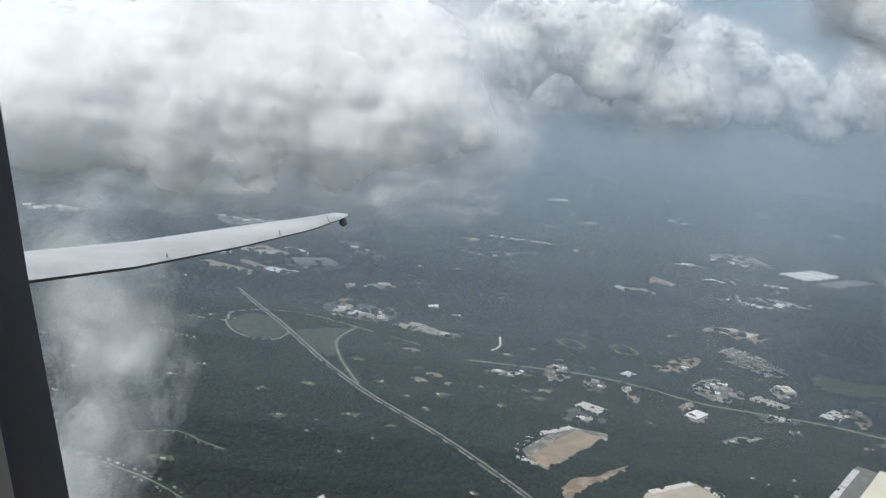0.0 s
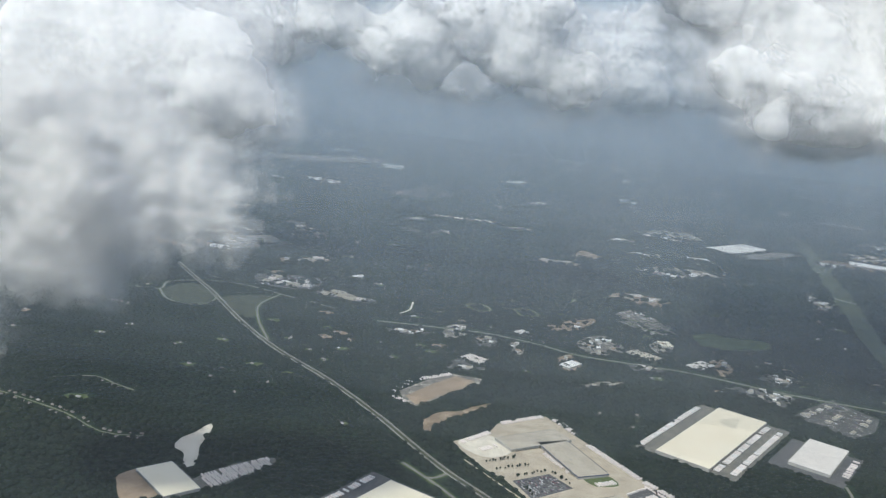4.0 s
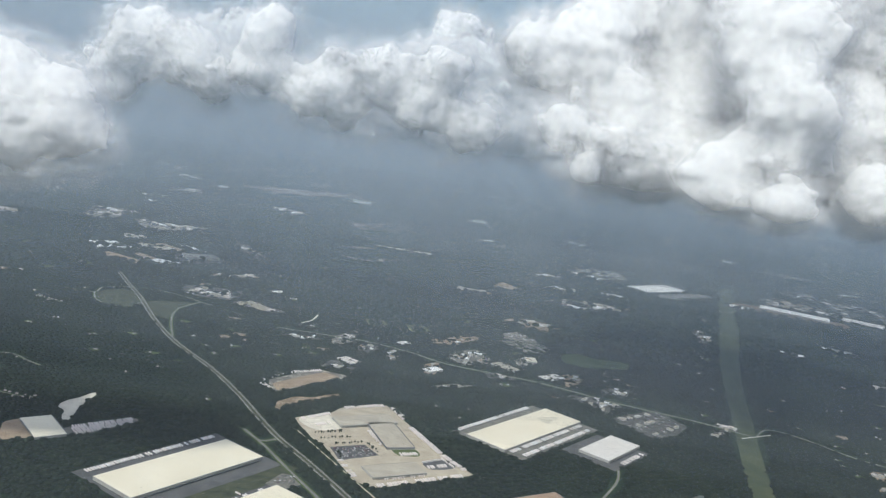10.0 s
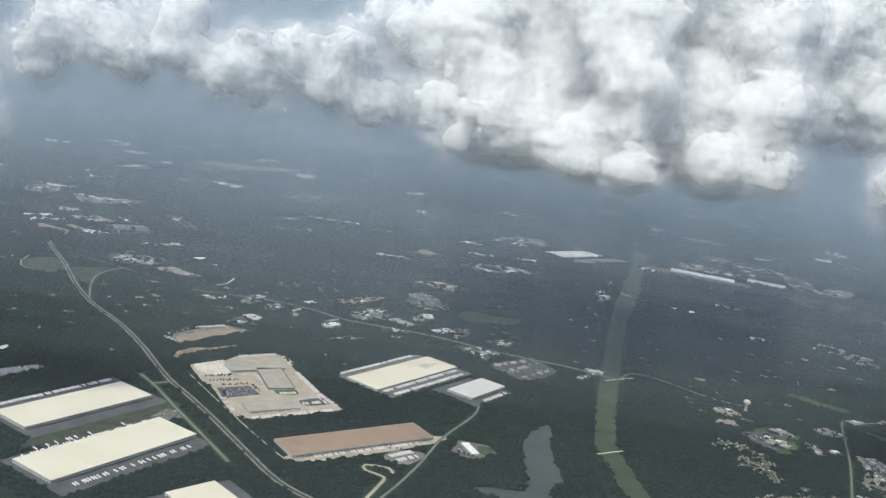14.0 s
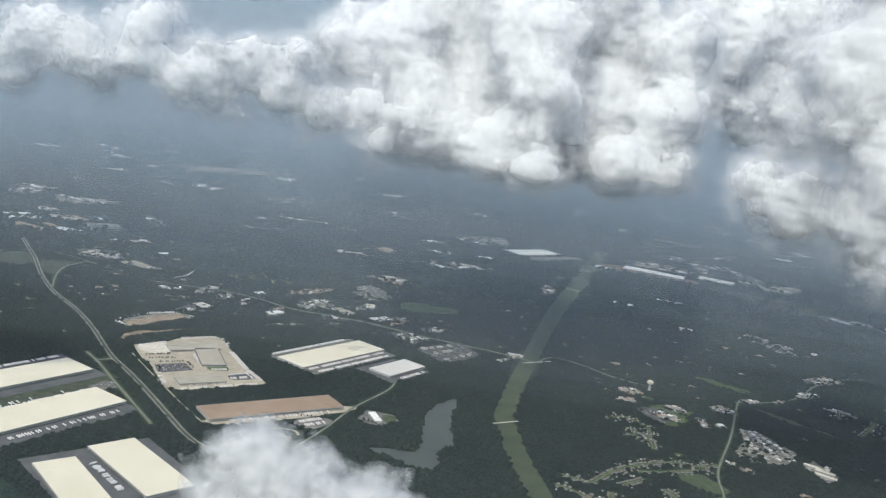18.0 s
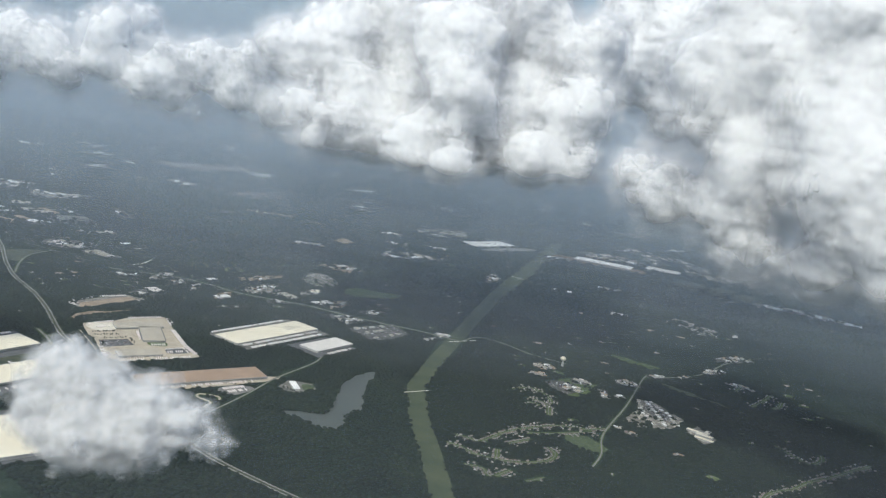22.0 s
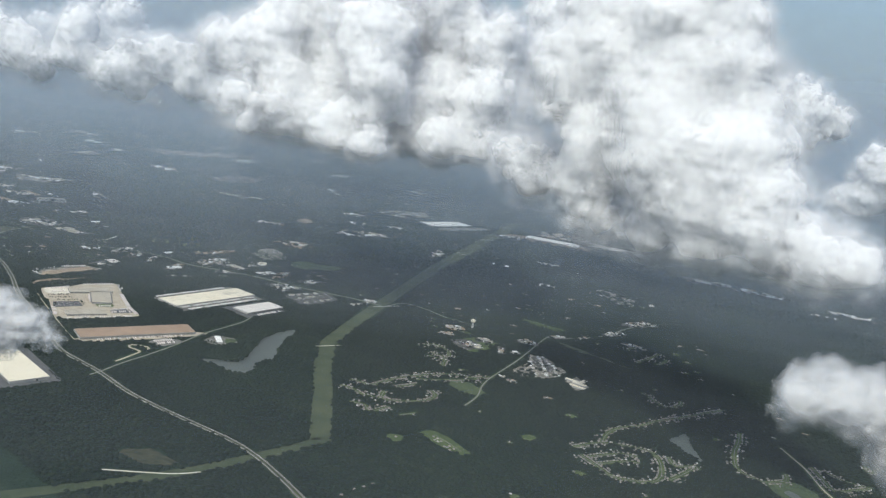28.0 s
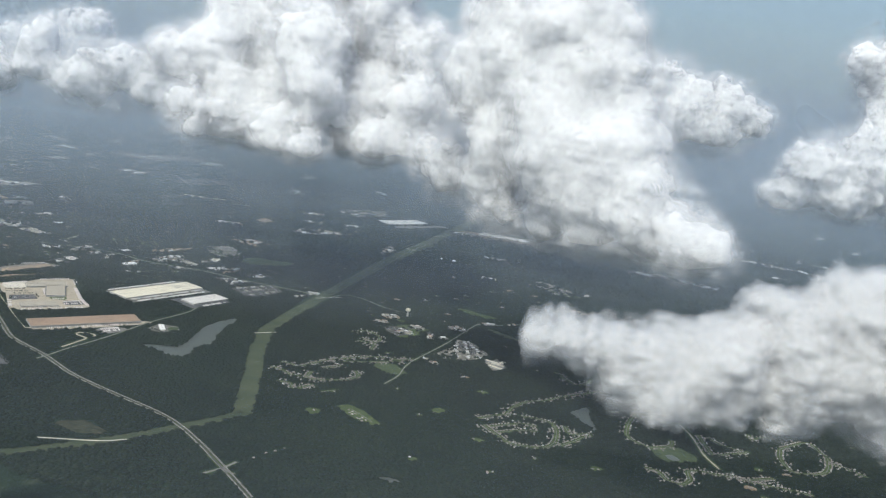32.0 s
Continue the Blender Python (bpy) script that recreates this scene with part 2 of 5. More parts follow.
LAWN = plain("garden_lawn", (0.032, 0.05, 0.025), (0.085, 0.11, 0.05), 0.95, 7, 1.5)
CUT_GRASS = plain("rough_cut_grass", (0.034, 0.05, 0.026), (0.072, 0.085, 0.045), 0.95, 35, 4.0)
SIDING = plain("house_siding", (0.26, 0.25, 0.235), (0.42, 0.41, 0.39), 0.8, 3, 0.4, vary=0.35)
SHINGLE = plain("roof_shingle", (0.13, 0.125, 0.12), (0.27, 0.255, 0.24), 0.9, 3, 0.4, vary=0.5)


def mixed_shingle():
    m, n, l, bs = nodes_of("mixed_shingle")
    g = n.new("ShaderNodeNewGeometry")
    l.new(ramp(n, l, g.outputs["Random Per Island"], [(0.0, (0.1, 0.095, 0.09)), (0.5, (0.19, 0.18, 0.17)), (0.8, (0.26, 0.22, 0.19)), (1.0, (0.5, 0.49, 0.47))]), bs.inputs["Base Color"])
    bs.inputs["Roughness"].default_value = 0.9
    return m


FAR_SHINGLE = mixed_shingle()


def blotchy(name, weed, dull, bare, wave=9.0, share=0.45):
    """Open land on which weeds, worn and bare ground lie in ragged patches; share: how much of it is overgrown."""
    m, n, l, bs = nodes_of(name)
    fine = place_noise(n, l, 1.2, 3.0)
    both = mix(n, l, 0.22, place_noise(n, l, wave, 6.0, 0.68), fine)
    col = ramp(n, l, both, [(share - 0.06, weed), (share + 0.02, dull), (share + 0.1, dull), (share + 0.16, bare)])
    l.new(mix(n, l, 1.0, col, ramp(n, l, fine, [(0.3, (0.8,) * 3), (0.7, (1.2,) * 3)]), "MULTIPLY"), bs.inputs["Base Color"])
    bs.inputs["Roughness"].default_value, bs.inputs["Specular IOR Level"].default_value = 0.95, 0.15
    bump(n, l, bs, fine, 0.5, 0.3)
    return m


YARD_PALE = blotchy("pale_worn_yard", (0.035, 0.05, 0.028), (0.17, 0.16, 0.14), (0.4, 0.37, 0.31), 10, 0.42)
YARD_DARK = blotchy("dark_worn_yard", (0.025, 0.038, 0.024), (0.09, 0.09, 0.085), (0.22, 0.21, 0.19), 10, 0.44)
YARD_TAN = blotchy("tan_worn_yard", (0.05, 0.055, 0.032), (0.22, 0.165, 0.115), (0.33, 0.26, 0.19), 11, 0.4)
CLAY_SCRUB = blotchy("clay_scrub", (0.022, 0.033, 0.02), (0.05, 0.052, 0.032), (0.15, 0.1, 0.07), 8, 0.48)
MEADOW = blotchy("uneven_meadow", (0.03, 0.047, 0.024), (0.065, 0.09, 0.036), (0.11, 0.135, 0.06), 16, 0.42)
WORN = {}
BARK = plain("tree_bark", (0.06, 0.045, 0.03), (0.1, 0.08, 0.06), 0.95, 2, 0.3)


for old, worn in ((CONCRETE, YARD_PALE), (OLD_ASPHALT, YARD_DARK), (DARK_LOT, YARD_DARK), (TAN_SOIL, YARD_TAN), (SAND, YARD_PALE), (RED_CLAY, CLAY_SCRUB), (GRASS, MEADOW)):
    WORN[old.name] = worn


# ---- building helpers ----
def part(name, bm, material, parent=None, label=""):
    me = bpy.data.meshes.new(name)
    bm.to_mesh(me)
    bm.free()
    me.materials.append(material)
    ob = new(name, me)
    if parent is not None:
        ob.parent = parent
    return tagged(ob, label)


def shared(name, me, parent, m=Matrix()):
    ob = new(name, me)
    ob.parent = parent
    ob.matrix_basis = m
    return ob


def thing(name, m, label, category, group="", kind=""):
    ob = new(name)
    ob.matrix_basis = m
    return tagged(ob, label, category, group, kind)


def box(bm, x, y, z, sx, sy, sz, turn=0.0, edge=0.0):
    """A box standing on height z, centred on x, y."""
    made = bmesh.ops.create_cube(bm, size=1.0, matrix=pose(x, y, z + sz / 2, 0, 0, turn) @ Matrix.Diagonal((sx, sy, sz, 1)))
    if edge:
        vs = set(made["verts"])
        bmesh.ops.bevel(bm, geom=[e for e in bm.edges if e.verts[0] in vs and e.verts[1] in vs], offset=edge, segments=1, affect="EDGES")
    return made


def grid_mesh(name, verts, faces, material, smooth=True):
    """A mesh object from arrays of vertices and equal-sided faces."""
    me = bpy.data.meshes.new(name)
    verts, faces = np.asarray(verts, np.float32), np.asarray(faces, np.int32)
    k = faces.shape[1]
    me.vertices.add(len(verts))
    me.vertices.foreach_set("co", verts.ravel())
    me.loops.add(faces.size)
    me.loops.foreach_set("vertex_index", faces.ravel())
    me.polygons.add(len(faces))
    me.polygons.foreach_set("loop_start", np.arange(0, faces.size, k, dtype=np.int32))
    me.polygons.foreach_set("use_smooth", np.full(len(faces), smooth))
    me.update(calc_edges=True)
    me.materials.append(material)
    return new(name, me)


# ---- the cleared land, kept as a mask for the woods ----
MX, MY, MC = -750.0, -200.0, 2.0
CLEAR = np.zeros((1350, 1200), bool)


def cell_window(lo, hi):
    i0, j0 = max(0, int((lo[0] - MX) / MC) - 1), max(0, int((lo[1] - MY) / MC) - 1)
    i1, j1 = min(CLEAR.shape[0], int((hi[0] - MX) / MC) + 2), min(CLEAR.shape[1], int((hi[1] - MY) / MC) + 2)
    if i1 <= i0 or j1 <= j0:
        return None
    gx, gy = np.meshgrid(MX + MC * (np.arange(i0, i1) + 0.5), MY + MC * (np.arange(j0, j1) + 0.5), indexing="ij")
    return slice(i0, i1), slice(j0, j1), gx, gy


def clear_outline(pts, margin=2.0):
    p = np.array([q[:2] for q in pts], float)
    mid = p.mean(0)
    away = p - mid
    p = mid + away * (1 + margin / np.maximum(np.linalg.norm(away, axis=1, keepdims=True), 1))
    w = cell_window(p.min(0), p.max(0))
    if w is None:
        return
    si, sj, gx, gy = w
    inside = np.zeros(gx.shape, bool)
    for (xa, ya), (xb, yb) in zip(p, np.roll(p, -1, 0)):
        if ya != yb:
            inside ^= ((ya > gy) != (yb > gy)) & (gx < (xb - xa) * (gy - ya) / (yb - ya) + xa)
    CLEAR[si, sj] |= inside


def clear_line(pts, half):
    p = np.array([q[:2] for q in pts], float)
    for a, b in zip(p[:-1], p[1:]):
        w = cell_window(np.minimum(a, b) - half, np.maximum(a, b) + half)
        if w is None:
            continue
        si, sj, gx, gy = w
        d = b - a
        t = np.clip(((gx - a[0]) * d[0] + (gy - a[1]) * d[1]) / max(d @ d, 1e-6), 0, 1)
        CLEAR[si, sj] |= np.hypot(gx - a[0] - t * d[0], gy - a[1] - t * d[1]) < half


def overgrow(pts, share, seed):
    """Lets trees stand here and there on cleared land."""
    rnd = random.Random(seed)
    p = [Vector(q[:2]) for q in pts]
    mid = sum(p, Vector((0, 0))) / len(p)
    area = abs(sum(a.x * b.y - b.x * a.y for a, b in zip(p, p[1:] + p[:1]))) / 2
    for k in range(int(area * share / 20)):
        i = rnd.randrange(len(p))
        q = mid.lerp(p[i].lerp(p[i - 1], rnd.random()), math.sqrt(rnd.random()))
        i, j = int((q.x - MX) / MC), int((q.y - MY) / MC)
        if 2 < i < CLEAR.shape[0] - 3 and 2 < j < CLEAR.shape[1] - 3:
            CLEAR[i - 1:i + 2, j - 1:j + 1] = False


def smooth_line(pts, step=8.0, closed=False):
    """Catmull-Rom curve through a few knots."""
    p = [Vector((q[0], q[1], 0)) for q in pts]
    n = len(p)
    out = []
    for i in range(n if closed else n - 1):
        a, b = p[i], p[(i + 1) % n]
        z = p[(i - 1) % n] if closed or i else a * 2 - b
        c = p[(i + 2) % n] if closed or i + 2 < n else b * 2 - a
        k = max(2, int((b - a).length / step))
        for j in range(k):
            t = j / k
            out.append(0.5 * ((2 * a) + (b - z) * t + (2 * z - 5 * a + 4 * b - c) * t * t + (3 * a - z - 3 * b + c) * t ** 3))
    if not closed:
        out.append(p[-1])
    return out


def ribbon(bm, line, width, z, thick=0.12, shift=0.0):
    """A strip with thickness laid along a line; shift moves it sideways."""
    rows = []
    for i, q in enumerate(line):
        d = (line[min(i + 1, len(line) - 1)] - line[max(i - 1, 0)]).normalized()
        s = Vector((d.y, -d.x, 0))
        w = width(i / max(1, len(line) - 1)) if callable(width) else width
        a, b = q + s * (shift - w / 2), q + s * (shift + w / 2)
        rows.append([bm.verts.new((v.x, v.y, h)) for v, h in ((a, z - thick), (a, z), (b, z), (b, z - thick))])
    for r, s in zip(rows[:-1], rows[1:]):
        for k in range(3):
            bm.faces.new((r[k], r[k + 1], s[k + 1], s[k]))


def slab(bm, outline, z, thick=0.12):
    top = [bm.verts.new((p[0], p[1], z)) for p in outline]
    low = [bm.verts.new((p[0], p[1], z - thick)) for p in outline]
    f = bm.faces.new(top)
    if f.normal.z < 0 or f.calc_area() and sum(a[0] * b[1] - b[0] * a[1] for a, b in zip(outline, [*outline[1:], outline[0]])) < 0:
        f.normal_flip()
    for i in range(len(top)):
        j = (i + 1) % len(top)
        bm.faces.new((low[i], low[j], top[j], top[i]))
    bmesh.ops.triangulate(bm, faces=[f])


def ragged(pts, rough=2.0, step=5.0, seed=0):
    """A closed curve through a few knots, with an uneven edge."""
    line = smooth_line(pts, step, True)
    return [q + Vector((noise.noise(q * 0.07 + Vector((seed, 0, 0))), noise.noise(q * 0.07 + Vector((0, seed + 9, 4))), 0)) * rough * 2 for q in line]


def patch(name, pts, material, z, label, category, rough=2.0, margin=2.0, kind="structure", sharp=False):
    edge = [Vector((q[0], q[1], 0)) for q in pts] if sharp else ragged(pts, rough, 5.0, len(name))
    bm = bmesh.new()
    slab(bm, edge, z)
    clear_outline(edge, margin)
    return tagged(part(name, bm, material), label, category, kind=kind)


def oblong(cx, cy, length, width, turn):
    a = radians(turn)
    u, v = Vector((math.cos(a), math.sin(a), 0)), Vector((-math.sin(a), math.cos(a), 0))
    return [Vector((cx, cy, 0)) + u * sx * length / 2 + v * sy * width / 2 for sx, sy in ((-1, -1), (1, -1), (1, 1), (-1, 1))]


def road(name, knots, width, material, label, verge=1.2, z=0.3, clear=None, side=None):
    line = smooth_line(knots)
    bm = bmesh.new()
    ribbon(bm, line, width, z)
    ob = tagged(part(name, bm, material), label, "road", kind="structure")
    if verge:
        bm = bmesh.new()
        ribbon(bm, line, width + 2 * verge, z - 0.1)
        part("verge", bm, side or MEADOW, ob)
    clear_line(line, (width / 2 + verge) * 1.0 + 3.0 if clear is None else clear)
    return ob


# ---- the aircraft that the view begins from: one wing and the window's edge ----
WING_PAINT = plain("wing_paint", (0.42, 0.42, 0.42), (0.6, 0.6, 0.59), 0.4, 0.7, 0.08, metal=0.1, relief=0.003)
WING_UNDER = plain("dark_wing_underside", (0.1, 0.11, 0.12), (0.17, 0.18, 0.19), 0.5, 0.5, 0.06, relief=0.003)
TRIM_DARK = plain("dark_window_seal", (0.045, 0.034, 0.031), (0.07, 0.054, 0.05), 0.75, 0.05, 0.006, relief=0.0004)
TRIM_BEIGE = plain("beige_cabin_panel", (0.2, 0.15, 0.11), (0.27, 0.21, 0.16), 0.6, 0.05, 0.006, relief=0.0004)


def aircraft():
    ob = thing("aircraft_wing", SEAT, "long slender pale grey swept aircraft wing", "aircraft wing")
    # span stations: leading edge, trailing edge, thickness
    stations = [((-1.95, 3.55, -0.165), (-2.5, 4.65, -0.045), 0.05), ((-1.5, 4.4, -0.085), (-1.78, 5.2, 0.045), 0.042), ((-1.17, 5.25, 0.018), (-1.31, 5.85, 0.15), 0.034), ((-0.87, 5.98, 0.132), (-0.96, 6.4, 0.228), 0.027), ((-0.735, 6.33, 0.205), (-0.8, 6.64, 0.268), 0.02), ((-0.69, 6.52, 0.24), (-0.705, 6.62, 0.26), 0.008)]
    shape = [(0.0, 0.0), (0.06, 0.7), (0.25, 1.0), (0.6, 0.7), (1.0, 0.05), (0.6, -0.3), (0.25, -0.5), (0.06, -0.5)]
    top, low = bmesh.new(), bmesh.new()
    for bm, ids in ((top, (0, 1, 2, 3, 4)), (low, (4, 5, 6, 7, 0))):
        rows = []
        for le, te, thick in stations:
            a, b = Vector(le), Vector(te)
            rows.append([bm.verts.new(a.lerp(b, shape[i][0]) + Vector((0, 0, shape[i][1] * thick))) for i in ids])
        for r, s in zip(rows[:-1], rows[1:]):
            for k in range(len(ids) - 1):
                bm.faces.new((r[k], s[k], s[k + 1], r[k + 1])).smooth = True
        bm.faces.new(rows[-1])
    skin_top = part("upper_skin", top, WING_PAINT, ob)
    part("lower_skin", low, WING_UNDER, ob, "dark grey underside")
    for k, s in enumerate((0.25, 0.5, 0.72)):
        i = min(int(s * 5), 4)
        a, b = Vector(stations[i][0]), Vector(stations[i + 1][0])
        c, d = Vector(stations[i][1]), Vector(stations[i + 1][1])
        t = s * 5 - i
        p, q = a.lerp(b, t), c.lerp(d, t)
        bm = bmesh.new()
        r = bmesh.ops.create_cone(bm, cap_ends=True, segments=8, radius1=0.012, radius2=0.005, depth=0.3)
        part("panel_seam", bm, WING_UNDER, skin_top).matrix_basis = Matrix.Translation(p.lerp(q, 0.12) + Vector((0, 0, 0.026))) @ (q - p).to_track_quat("Z", "Y").to_matrix().to_4x4() @ Matrix.Diagonal((0.35, 0.35, 0.8, 1))
    for s in (0.02, 0.93):
        i = min(int(s * 5), 4)
        p = Vector(stations[i][0]).lerp(Vector(stations[i + 1][0]), s * 5 - i)
        bm = bmesh.new()
        bmesh.ops.create_uvsphere(bm, u_segments=10, v_segments=6, radius=1, matrix=Matrix.Diagonal((0.028, 0.09, 0.03, 1)))
        part("flap_fairing", bm, WING_UNDER, ob, "small dark fairing under the wing").location = p + Vector((-0.02, 0.07, -0.035))
    frame_ob = thing("cabin_window_edge", SEAT, "dark rounded cabin window edge with beige panel", "window frame")
    for name, paint, rows, deep in (("window_seal", TRIM_DARK, ((-90, -60, -40), (-60, 60, -14), (-30, 200, 3), (-30, 330, 24), (-30, 480, 48), (-26, 650, 80), (-8, 800, 108), (22, 940, 134)), 0.03),
                                    ("side_panel", TRIM_BEIGE, ((-120, 500, -30), (-120, 650, -16), (-120, 760, 0), (-120, 880, 24), (-120, 940, 36)), 0.018)):
        bm = bmesh.new()
        loops = []
        for x0, y, x1 in rows:
            d = 0.14 if name == "window_seal" else 0.12
            k = d / 1589.0
            pts = [((x0 - 784) * k, d, (441 - y) * k), ((x1 - 12 - 784) * k, d + 0.002, (441 - y) * k), ((x1 - 784) * k, d, (441 - y) * k), ((x1 - 784) * k, d - deep, (441 - y) * k), ((x0 - 784) * k, d - deep, (441 - y) * k)]
            loops.append([bm.verts.new(p) for p in pts])
        for r, s in zip(loops[:-1], loops[1:]):
            for i in range(5):
                bm.faces.new((r[i], s[i], s[(i + 1) % 5], r[(i + 1) % 5])).smooth = True
        part(name, bm, paint, frame_ob)


aircraft()


# ---- ground, green strip, ponds, roads ----
def ground():
    bm = bmesh.new()
    rings = [0, 150, 300, 500, 750, 1000, 1400, 2000, 2800, 3800, 5000, 6500]
    rows = [[bm.verts.new((450 + r * math.cos(a), 300 + r * math.sin(a), 0)) for a in np.linspace(0, 2 * math.pi, 49)[:-1]] for r in rings[1:]]
    mid = bm.verts.new((450, 300, 0))
    for k in range(48):
        j = (k + 1) % 48
        bm.faces.new((mid, rows[0][k], rows[0][j]))
        for a, b in zip(rows[:-1], rows[1:]):
            bm.faces.new((a[k], b[k], b[j], a[j]))
    return tagged(part("ground", bm, GROUND), "dark green wooded lowland reaching the hazy horizon", "ground", kind="structure")


ground()

# the mown power-line strip: from the far clearing down to its bend, then west
def green_strip():
    bm = bmesh.new()
    line = smooth_line([(930, 1830), (915, 1780), (852, 1545), (776, 1280), (699, 1012), (640, 768), (603, 610), (586, 530), (577, 480)], 10)
    line += [Vector((x, y, 0)) for x, y in ((576, 466), (579, 440), (582, 380), (595, 290), (606, 205), (614, 143))]
    widths = [50, 56, 46, 46, 42, 38, 34, 27, 24, 24, 23, 23, 24]

    def wide(s):
        k = s * (len(widths) - 1)
        i = min(int(k), len(widths) - 2)
        return widths[i] + (widths[i + 1] - widths[i]) * (k - i)
    ribbon(bm, line, wide, 0.1)
    clear_line(line, 11.5)
    clear_line(line[:int(len(line) * 0.85)], 18)
    ob = tagged(part("power_line_clearing", bm, CUT_GRASS), "long mown green power-line strip cut through woodland", "clearing", kind="structure")
    bm = bmesh.new()
    west = smooth_line([(616, 146), (604, 131), (568, 93), (508, 36), (448, -7), (380, -50)], 10)
    ribbon(bm, west, 15, 0.1)
    clear_line(west, 7)
    part("side_strip", bm, CUT_GRASS, ob)
    return ob


green_strip()
patch("pond", [(525, 512), (518, 451), (519, 380), (506, 356), (503, 314), (490, 306), (463, 319), (437, 339), (460, 346), (481, 348), (487, 396), (489, 457), (508, 498)], WATER, 0.25, "grey-green still pond with a wooded shore", "pond", 1.5, -1.0)
patch("pond", [(1006, 275), (1020, 292), (1034, 302), (1032, 265), (1033, 220), (1023, 234), (1013, 256)], WATER, 0.25, "small grey pond between housing estates", "pond", 1.0, 0.0)
patch("pond", [(776, 18), (789, 22), (800, 15), (788, 8)], WATER, 0.25, "small dull pond in the woods", "pond", 1.0, 0.0)
patch("pond", [(1104, 170), (1114, 172), (1120, 160), (1110, 156)], WATER, 0.25, "small dull pond in the woods", "pond", 1.0, 0.0)

HW = [(-215, 1045), (-173, 975), (-136, 914), (-81, 813), (-31, 736), (29, 664), (77, 595), (110, 540), (136, 499), (168, 458), (201, 413), (235, 364), (276, 307), (311, 278), (345, 251), (397, 202), (453, 163), (523, 119), (558, 89), (592, 48), (627, 0), (665, -55)]


def highway():
    """Two carriageways with a wooded or grassy median."""
    line = smooth_line(HW, 10)
    ob = None
    for side in (-2.1, 2.1):
        bm = bmesh.new()
        ribbon(bm, line, 1.6, 0.3, shift=side)
        if ob is None:
            ob = tagged(part("highway", bm, OLD_ASPHALT), "pale grey dual carriageway running through woodland", "road", kind="structure")
        else:
            part("carriageway", bm, OLD_ASPHALT, ob)
        bm = bmesh.new()
        ribbon(bm, line, 0.07, 0.325, 0.01, side + (0.74 if side > 0 else -0.74))
        part("edge_line", bm, PAINT, ob)
    bm = bmesh.new()
    ribbon(bm, line, 7.5, 0.18)
    part("median", bm, MEDIAN, ob, "dry grass median and verge")
    clear_line(line, 5.2)


highway()
road("frontage_road", [(104, 506), (113, 495), (130, 474), (159, 432), (190, 389), (233, 328)], 2.2, OLD_ASPHALT, "worn grey frontage road beside the highway", 1.5)
road("link_road", [(120, 485), (128, 486), (137, 495)], 2.4, OLD_ASPHALT, "short grey link road to the highway", 1.5)
road("cross_road", [(338, 238), (345, 252), (356, 287), (373, 327), (391, 376), (412, 442), (444, 512), (452, 545)], 1.9, OLD_ASPHALT, "grey two-lane road meeting the highway", 0.6, clear=6.5)
road("ramp_road", [(-235, 905), (-195, 905), (-195, 939), (-154, 966), (-106, 962), (-59, 937), (10, 900)], 1.8, OLD_ASPHALT, "pale interchange slip road on a wooded plain", 0.9, clear=5)
road("loop_ramp", [(-195, 905), (-178, 870), (-155, 855), (-135, 858), (-126, 885), (-133, 915)], 1.7, OLD_ASPHALT, "looping pale interchange ramp round green grass", 1.2)
road("loop_ramp", [(-61, 936), (-75, 885), (-66, 828), (-42, 758)], 1.7, OLD_ASPHALT, "curving pale interchange ramp beside grass", 1.2)
patch("interchange_lawn", [(-190, 900), (-165, 865), (-138, 862), (-130, 890), (-140, 930), (-175, 940)], MEDIAN, 0.08, "dark rough grass inside the interchange loop", "lawn", 2.0)
patch("interchange_lawn", [(-120, 895), (-70, 925), (-78, 880), (-70, 830), (-85, 830)], MEDIAN, 0.08, "dark rough grass wedge between interchange roads", "lawn", 2.0)
road("town_road", [(60, 868), (111, 868), (177, 866), (235, 846), (281, 819), (333, 809), (400, 797), (471, 768), (520, 752), (578, 737), (637, 711)], 2.5, OLD_ASPHALT, "grey road lined with small businesses", 1.5, clear=8.5)
road("town_road", [(637, 711), (664, 748), (700, 734), (741, 693), (790, 668)], 1.6, OLD_ASPHALT, "narrow grey road through woods", 1.0, clear=6.5)
road("north_road", [(765, 300), (781, 339), (795, 402), (846, 518), (898, 651), (915, 672)], 1.7, OLD_ASPHALT, "pale grey road through a small town", 0.9, clear=4.5)
road("north_road", [(898, 655), (960, 680), (1010, 722), (1060, 790), (1130, 850), (1180, 870)], 1.6, OLD_ASPHALT, "pale grey main street at the edge of town", 0.9, clear=4.5)
road("estate_road", [(1148, 300), (1152, 272), (1156, 239), (1155, 186), (1162, 145)], 2.0, CONCRETE, "pale road along a housing estate", 2.0)
road("side_road", [(606, 25), (627, -2), (640, -12)], 2.6, OLD_ASPHALT, "short road meeting the highway at a junction", 1.2)
road("side_road", [(612, -17), (627, 0), (636, 16)], 2.6, OLD_ASPHALT, "short road meeting the highway at a junction", 1.2)
road("service_road", [(150, 522), (167, 497), (215, 429), (255, 374), (276, 348)], 1.3, CONCRETE, "narrow pale service road between trees", 0.4, clear=2.6)
patch("car_park", [(146, 400), (155, 424), (167, 424), (174, 409), (160, 392)], DARK_LOT, 0.16, "dark car park between a warehouse and a road", "car park", 0.4, sharp=True)
road("dirt_track", [(84, 910), (95, 930), (98, 968)], 2.0, SAND, "pale dirt track in a clearing", 0.8)
road("dirt_track", [(438, 18), (496, 27), (520, 38)], 1.8, SAND, "pale sandy track along the mown strip", 0.8)
